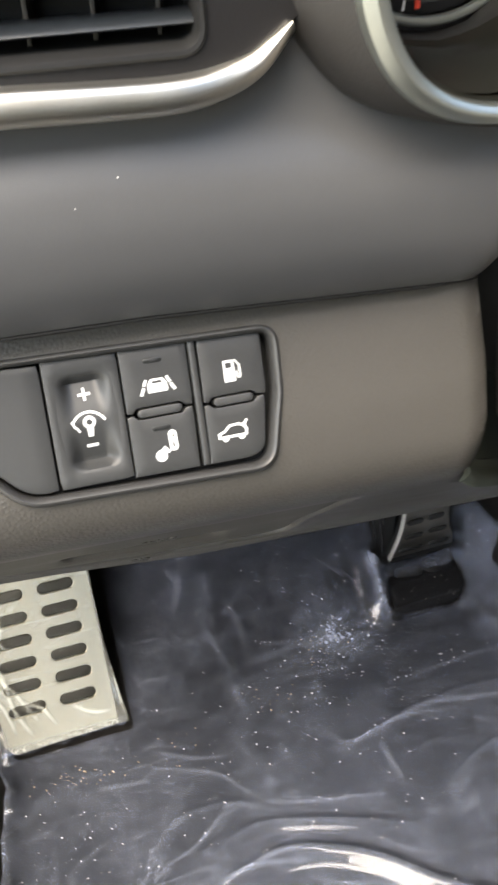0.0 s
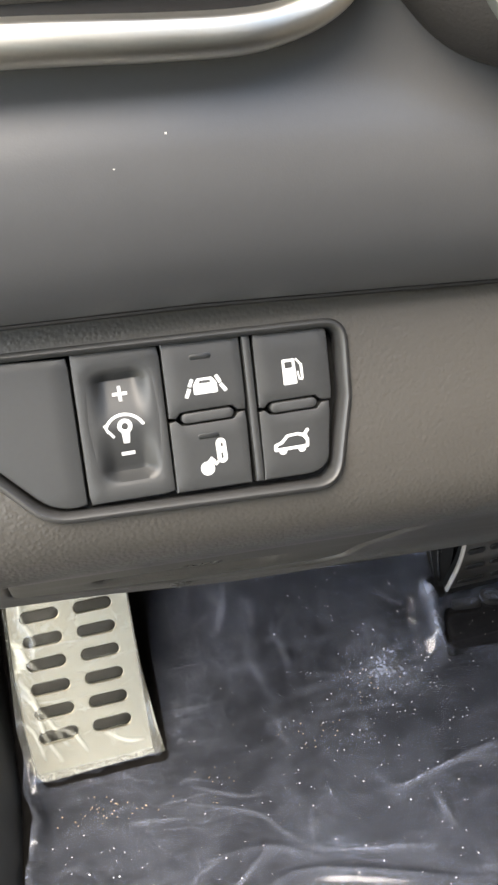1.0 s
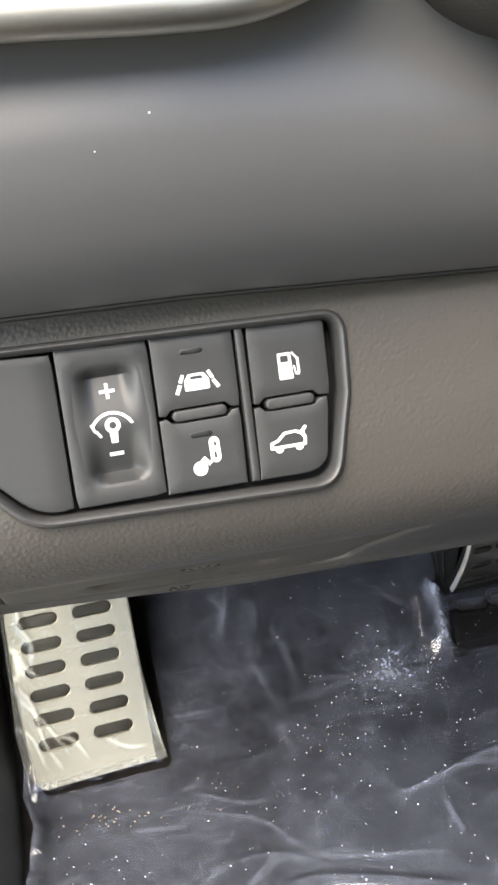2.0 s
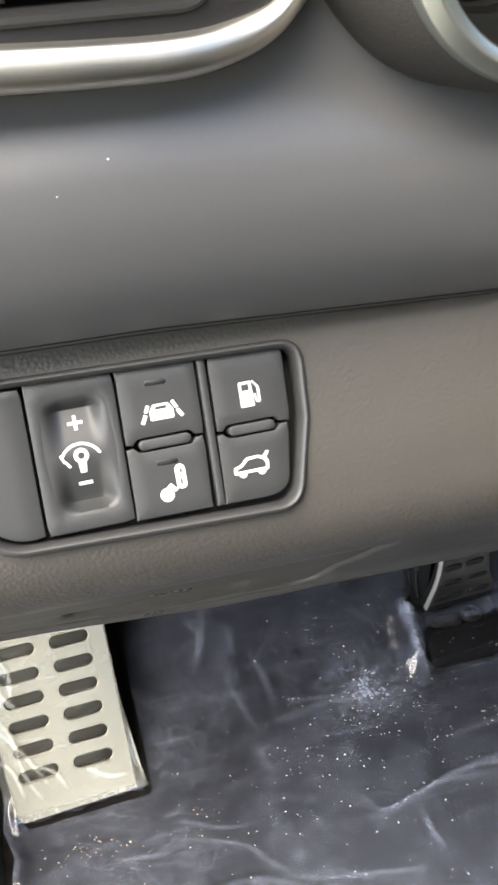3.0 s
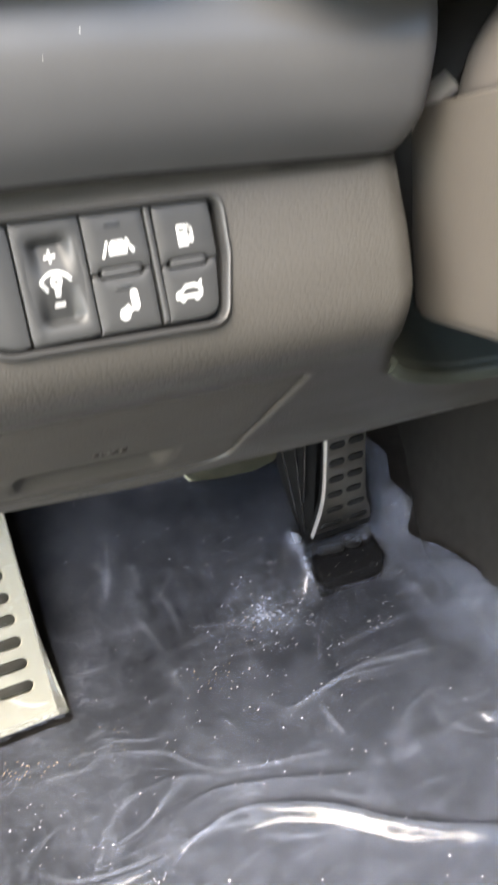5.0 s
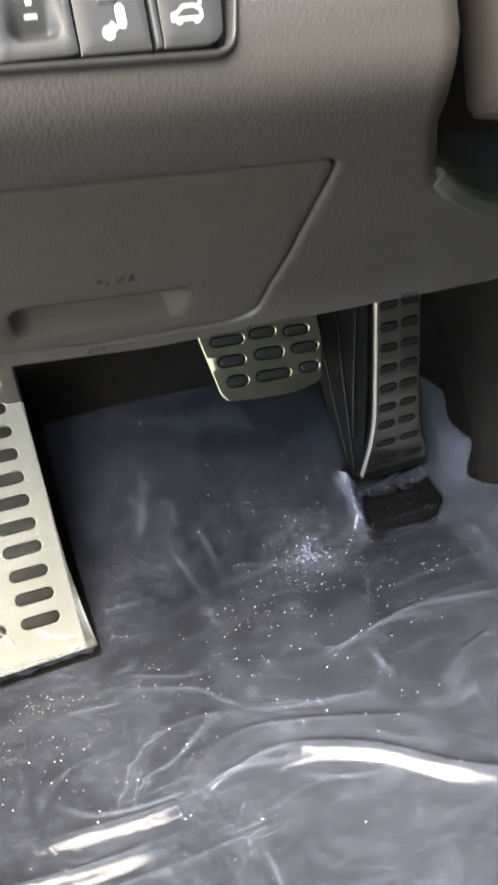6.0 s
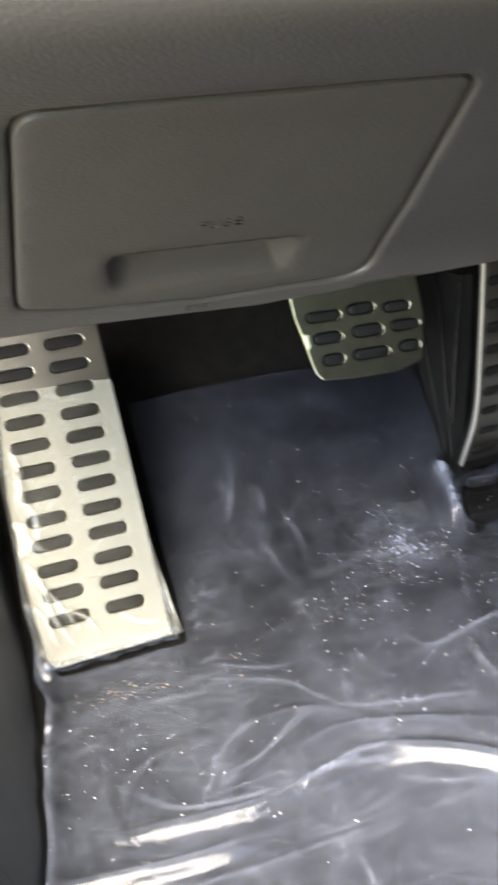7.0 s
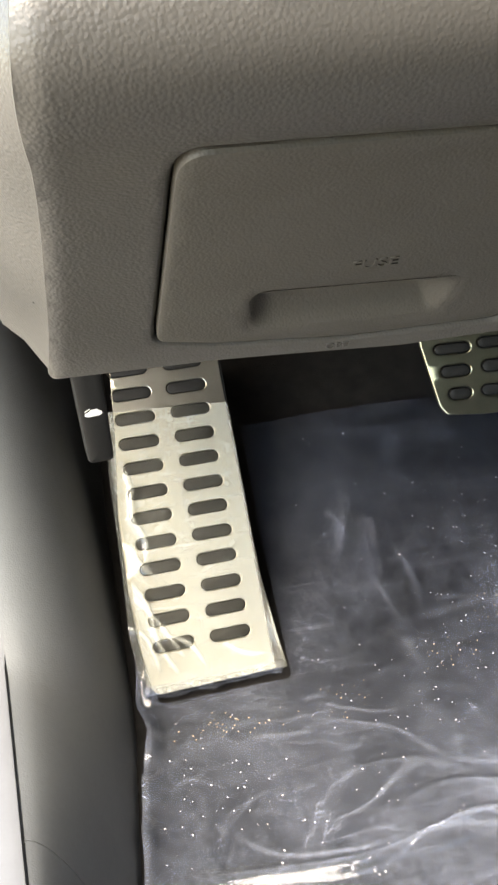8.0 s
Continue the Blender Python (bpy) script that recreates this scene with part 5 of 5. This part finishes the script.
def film_height(x, y):
    """The height of the sheet over the floor, for arrays of x and y."""
    z = floor_height(x, y) + 0.006
    for line, h, w, *_ in FOLDS + RIGHT_FOLDS + CRINKLES + CREASES:
        z += ridge(x, y, line, h, w)
    soft = np.array([[noise.noise((a * 9, b * 9, 0)), noise.noise((a * 30, b * 30, 0)), noise.noise((a * 11, b * 8, 4)), abs(noise.noise((a * 20, b * 14, 9))), noise.noise((a * 40, b * 40, 2))] for a, b in zip(x, y)]).T
    z = z + 0.0018 * soft[0] + 0.0004 * soft[1]
    base = np.interp(y, [0.42, 0.478, 0.52, 0.563, 0.61, 0.70, 0.75], [0.53, 0.520, 0.508, 0.484, 0.468, 0.470, 0.480])
    right = np.clip((x - base) / 0.055, 0, 1.5)
    z = z + right**0.8 * (0.026 + 0.014 * soft[2])
    z = z + 0.007 * np.clip(right, 0, 1) * np.abs(soft[4])
    z = z + np.maximum(0, -0.07 - x) * (0.3 + 0.8 * soft[4])
    hole = np.maximum(0, 1 - np.hypot(x - 0.362, np.maximum(0, abs(y - 0.722) - 0.022)) / 0.030)
    return z + 0.026 * hole**1.3 + 0.010 * np.maximum(0, 1 - np.hypot(x - 0.478, y - 0.712) / 0.03)


def film_wear_and_light(x, y):
    """How far the sheet is whitened, for arrays of x and y: along creases, crinkles and torn edges and round the
    pedal's opening, with light painted in on fold crests, the raised right edge and the flat floor.
    """
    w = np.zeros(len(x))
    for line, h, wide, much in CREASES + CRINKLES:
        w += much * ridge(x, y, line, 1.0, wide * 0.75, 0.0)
    # Fold crests are milkier, with part of their highlight painted in.
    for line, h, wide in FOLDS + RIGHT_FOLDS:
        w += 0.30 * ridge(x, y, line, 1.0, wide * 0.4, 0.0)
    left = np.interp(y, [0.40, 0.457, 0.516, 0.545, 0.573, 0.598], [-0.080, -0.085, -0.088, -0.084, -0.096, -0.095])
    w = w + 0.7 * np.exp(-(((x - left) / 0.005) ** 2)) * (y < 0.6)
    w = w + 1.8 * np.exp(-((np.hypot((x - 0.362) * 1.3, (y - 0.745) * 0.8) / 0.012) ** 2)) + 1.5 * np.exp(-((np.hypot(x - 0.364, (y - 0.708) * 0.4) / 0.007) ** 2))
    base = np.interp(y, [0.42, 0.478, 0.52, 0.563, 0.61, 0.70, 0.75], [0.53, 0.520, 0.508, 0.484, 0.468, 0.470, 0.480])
    # Light painted as haze: brighter raised edge and nearer right-hand floor.
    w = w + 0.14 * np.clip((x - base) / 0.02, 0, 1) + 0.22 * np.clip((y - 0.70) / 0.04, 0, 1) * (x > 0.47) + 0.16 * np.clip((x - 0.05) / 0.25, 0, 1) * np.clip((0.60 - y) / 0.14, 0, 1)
    # Flat floor painted paler, so the toe board keeps its darker shade.
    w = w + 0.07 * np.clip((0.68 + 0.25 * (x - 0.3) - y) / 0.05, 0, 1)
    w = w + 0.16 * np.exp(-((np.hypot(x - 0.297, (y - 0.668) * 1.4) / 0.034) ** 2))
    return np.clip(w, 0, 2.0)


film = thing("protective_film", (0.2, 0.4, 0.0), "clear crinkled bluish plastic film covering the floor and footrest", "plastic film")
spots, faces = trimmed_sheet(FILM_OUT, 0.0019)
# Stores the whitening, crease wear and painted light together.
worn = lambda ob, values: ob.data.attributes.new("wear_and_light", "FLOAT", "POINT").data.foreach_set("value", np.asarray(values, np.float32))
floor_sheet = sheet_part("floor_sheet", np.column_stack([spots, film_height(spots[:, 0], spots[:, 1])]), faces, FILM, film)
worn(floor_sheet, film_wear_and_light(spots[:, 0], spots[:, 1]))
# A loose edge of the sheet that laps over the accelerator's mount.
bm = bmesh.new()
us = np.linspace(0.362, 0.478, 40)
strip(bm, [[(u, y + 0.0015 * math.sin(u * 150) + 0.16 * (u - 0.41), z + 0.0016 * math.sin(u * 210 + k) + 0.004 * abs(u - 0.42) / 0.05) for u in us]
           for k, (y, z) in enumerate(((0.752, 0.0480), (0.745, 0.0490), (0.739, 0.0480), (0.734, 0.0455), (0.731, 0.0425)))], closed=False)
flap = member("flap", bm, FILM, film, sharp=180)
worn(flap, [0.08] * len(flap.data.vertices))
cover_out = dense(rounded([(-0.004, 0.262), (0.1165, 0.255), (0.1168, 0.12), (0.1175, 0.085), (0.1225, 0.03), (0.127, -0.004), (0.114, -0.003), (0.060, -0.004), (0.004, -0.005), (-0.010, 0.012), (-0.014, 0.05), (-0.011, 0.10), (-0.008, 0.20)],
                          [0.004, 0.004, 0.05, 0.05, 0.03, 0.002, 0.004, 0.02, 0.006, 0.01, 0.02, 0.03, 0.03]), 0.005)
# Wrinkles of the loose side, in the plate's own plane.
WRINKLES = [[(-0.010, 0.105), (0.006, 0.080), (0.012, 0.040), (0.026, 0.008)], [(-0.004, 0.085), (0.014, 0.060), (0.034, 0.022)], [(0.004, 0.215), (0.010, 0.190), (0.007, 0.160), (0.016, 0.135), (0.012, 0.110)],
            [(-0.012, 0.060), (0.002, 0.045), (0.010, 0.012)], [(0.020, 0.046), (0.040, 0.034), (0.052, 0.012)], [(0.070, 0.030), (0.090, 0.016), (0.110, 0.012)], [(0.000, 0.130), (0.009, 0.112), (0.020, 0.100)], [(0.1195, 0.06), (0.1215, 0.03), (0.125, 0.002)]]


def cover_height(u, v):
    z = 0.0030 + 0.004 * np.maximum(0, (0.012 - v) / 0.02) + 0.0008 * np.array([noise.noise((a * 30, b * 18, 3)) for a, b in zip(u, v)])
    for line in WRINKLES:
        z = z + ridge(u, v, line, 0.0018, 0.0030)
    return z


spots, faces = trimmed_sheet(cover_out, 0.0013)
heights = cover_height(spots[:, 0], spots[:, 1])
footrest_sheet = sheet_part("footrest_sheet", [on_rest(u, v, z) for (u, v), z in zip(spots.tolist(), heights)], faces, FILM_LIT, film)
# The lit steel's brightness is painted into the sheet as milkiness; the slots stay clear.
lit_steel = np.ones(len(spots))
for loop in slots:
    lit_steel[inside(spots, grown(loop, 0.0006))] = 0.0
lit_steel[(spots[:, 0] < -0.004) | (spots[:, 0] > 0.1155)] = 0.25
worn(footrest_sheet, 1.0 * lit_steel + sum(1.2 * ridge(spots[:, 0], spots[:, 1], line, 1.0, 0.0016, 0.0) for line in WRINKLES))


# The sheet drapes from the footrest's lower edge down to the floor.
us = np.linspace(-0.008, 0.124, 60)
rows = [[on_rest(u, 0.003, 0.0034 + 0.0004 * noise.noise((u * 90, 0, 1))) for u in us], [on_rest(u, -0.005, 0.0026 + 0.0006 * noise.noise((u * 90, 0, 1))) for u in us]]
foot = [on_rest(u, -0.012, -0.020) for u in us]
ground_z = film_height(np.array([p.x for p in foot]), np.array([p.y - 0.010 for p in foot]))
low = [Vector((p.x, p.y - 0.010 + 0.004 * noise.noise((p.x * 60, 0, 5)), z + 0.0008)) for p, z in zip(foot, ground_z)]
for share in (0.35, 0.7, 1.0):
    rows.append([a.lerp(b, share) + Vector((0, 0.003 * math.sin(math.pi * share), 0.0010 * noise.noise((k * 0.35, share, 7)))) for k, (a, b) in enumerate(zip(rows[1], low))])
bm = bmesh.new()
strip(bm, rows, closed=False)
drape = member("drape", bm, FILM, film, sharp=180, facing=Vector((0, -1, 1)))
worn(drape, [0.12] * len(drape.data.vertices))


# ---- debris on the film ----
bm = bmesh.new()
rng = random.Random(5)
spots = [(0.20, 0.60, 0.06, 0.05), (0.30, 0.66, 0.05, 0.03), (0.40, 0.63, 0.05, 0.04), (0.15, 0.52, 0.15, 0.10), (0.30, 0.52, 0.12, 0.12), (0.25, 0.75, 0.10, 0.05), (0.0, 0.46, 0.06, 0.06), (0.2, 0.55, 0.2, 0.15), (0.2, 0.45, 0.2, 0.1)]
seeds = []
for k in range(900):
    cx, cy, sx, sy = spots[k % len(spots)]
    x, y = rng.gauss(cx, sx), rng.gauss(cy, sy)
    if -0.07 < x < 0.50 and 0.2 < y < 0.85 and not (x < 0.05 and y > 0.57) and not (x > 0.37 and y > 0.69):
        seeds.append((x, y))
seeds = np.array(seeds)
for (x, y), z in zip(seeds.tolist(), film_height(seeds[:, 0], seeds[:, 1]).tolist()):
    r = rng.choice((0.00008, 0.0001, 0.00012, 0.00014, 0.00018, 0.00024, 0.00036))
    m = Matrix.Translation((x, y, z + 0.0003)) @ Euler((rng.uniform(-0.4, 0.4), rng.uniform(-0.4, 0.4), rng.uniform(0, 6))).to_matrix().to_4x4()
    box(bm, (-r * rng.uniform(0.8, 3.2), -r, -r * 0.4), (r * rng.uniform(0.8, 3), r * rng.uniform(0.5, 1), r * 0.4), m)
for k in range(12):
    x, y = rng.uniform(0.376, 0.468), rng.uniform(0.695, 0.728)
    r = rng.uniform(0.0001, 0.0003)
    box(bm, (-r, -r, 0), (r, r * 1.3, 0.0003), Matrix.Translation((x, y, 0.0302 + 0.15 * (y - 0.69))))
tagged(part("debris", bm, FLAKE, smooth=False), "scattered pale crumbs and dust on the film", "debris", kind="stuff")

# Light brown crumbs in front of the footrest and beside the worn spot.
bm = bmesh.new()
crumbs = [(rng.gauss(cx, sx), rng.gauss(cy, sy)) for cx, cy, sx, sy in ((0.0, 0.545, 0.035, 0.008), (-0.02, 0.548, 0.015, 0.006), (0.09, 0.565, 0.02, 0.015), (0.27, 0.655, 0.02, 0.012), (0.19, 0.61, 0.02, 0.012)) for _ in range(22)]
crumbs = np.array([(x, y) for x, y in crumbs if y < 0.568 or x > 0.06])
for (x, y), z in zip(crumbs.tolist(), film_height(crumbs[:, 0], crumbs[:, 1]).tolist()):
    r = rng.uniform(0.0001, 0.0004)
    box(bm, (-r * 1.4, -r, -r * 0.5), (r * rng.uniform(1, 2), r, r * 0.5), Matrix.Translation((x, y, z + 0.0003)) @ Euler((0.2, 0.1, rng.uniform(0, 6))).to_matrix().to_4x4())
tagged(part("crumbs", bm, material("brown crumbs", (0.42, 0.27, 0.12), 0.8, color2=(0.60, 0.48, 0.30), spread=200), smooth=False), "light brown crumbs on the film by the footrest", "crumbs", kind="stuff")

bm = bmesh.new()
for x, z, r in ((0.0973, 0.7214, 0.00028), (0.0816, 0.7137, 0.0002)):
    p = Vector((x, pad_depth(x, z) - 0.0004, z))
    box(bm, (-r, -r * 0.5, -r * 0.8), (r, r * 0.5, r), Matrix.Translation(p))
tagged(part("dust_specks", bm, FLAKE, smooth=False), "a few pale dust specks on the dashboard pad", "dust", kind="stuff")
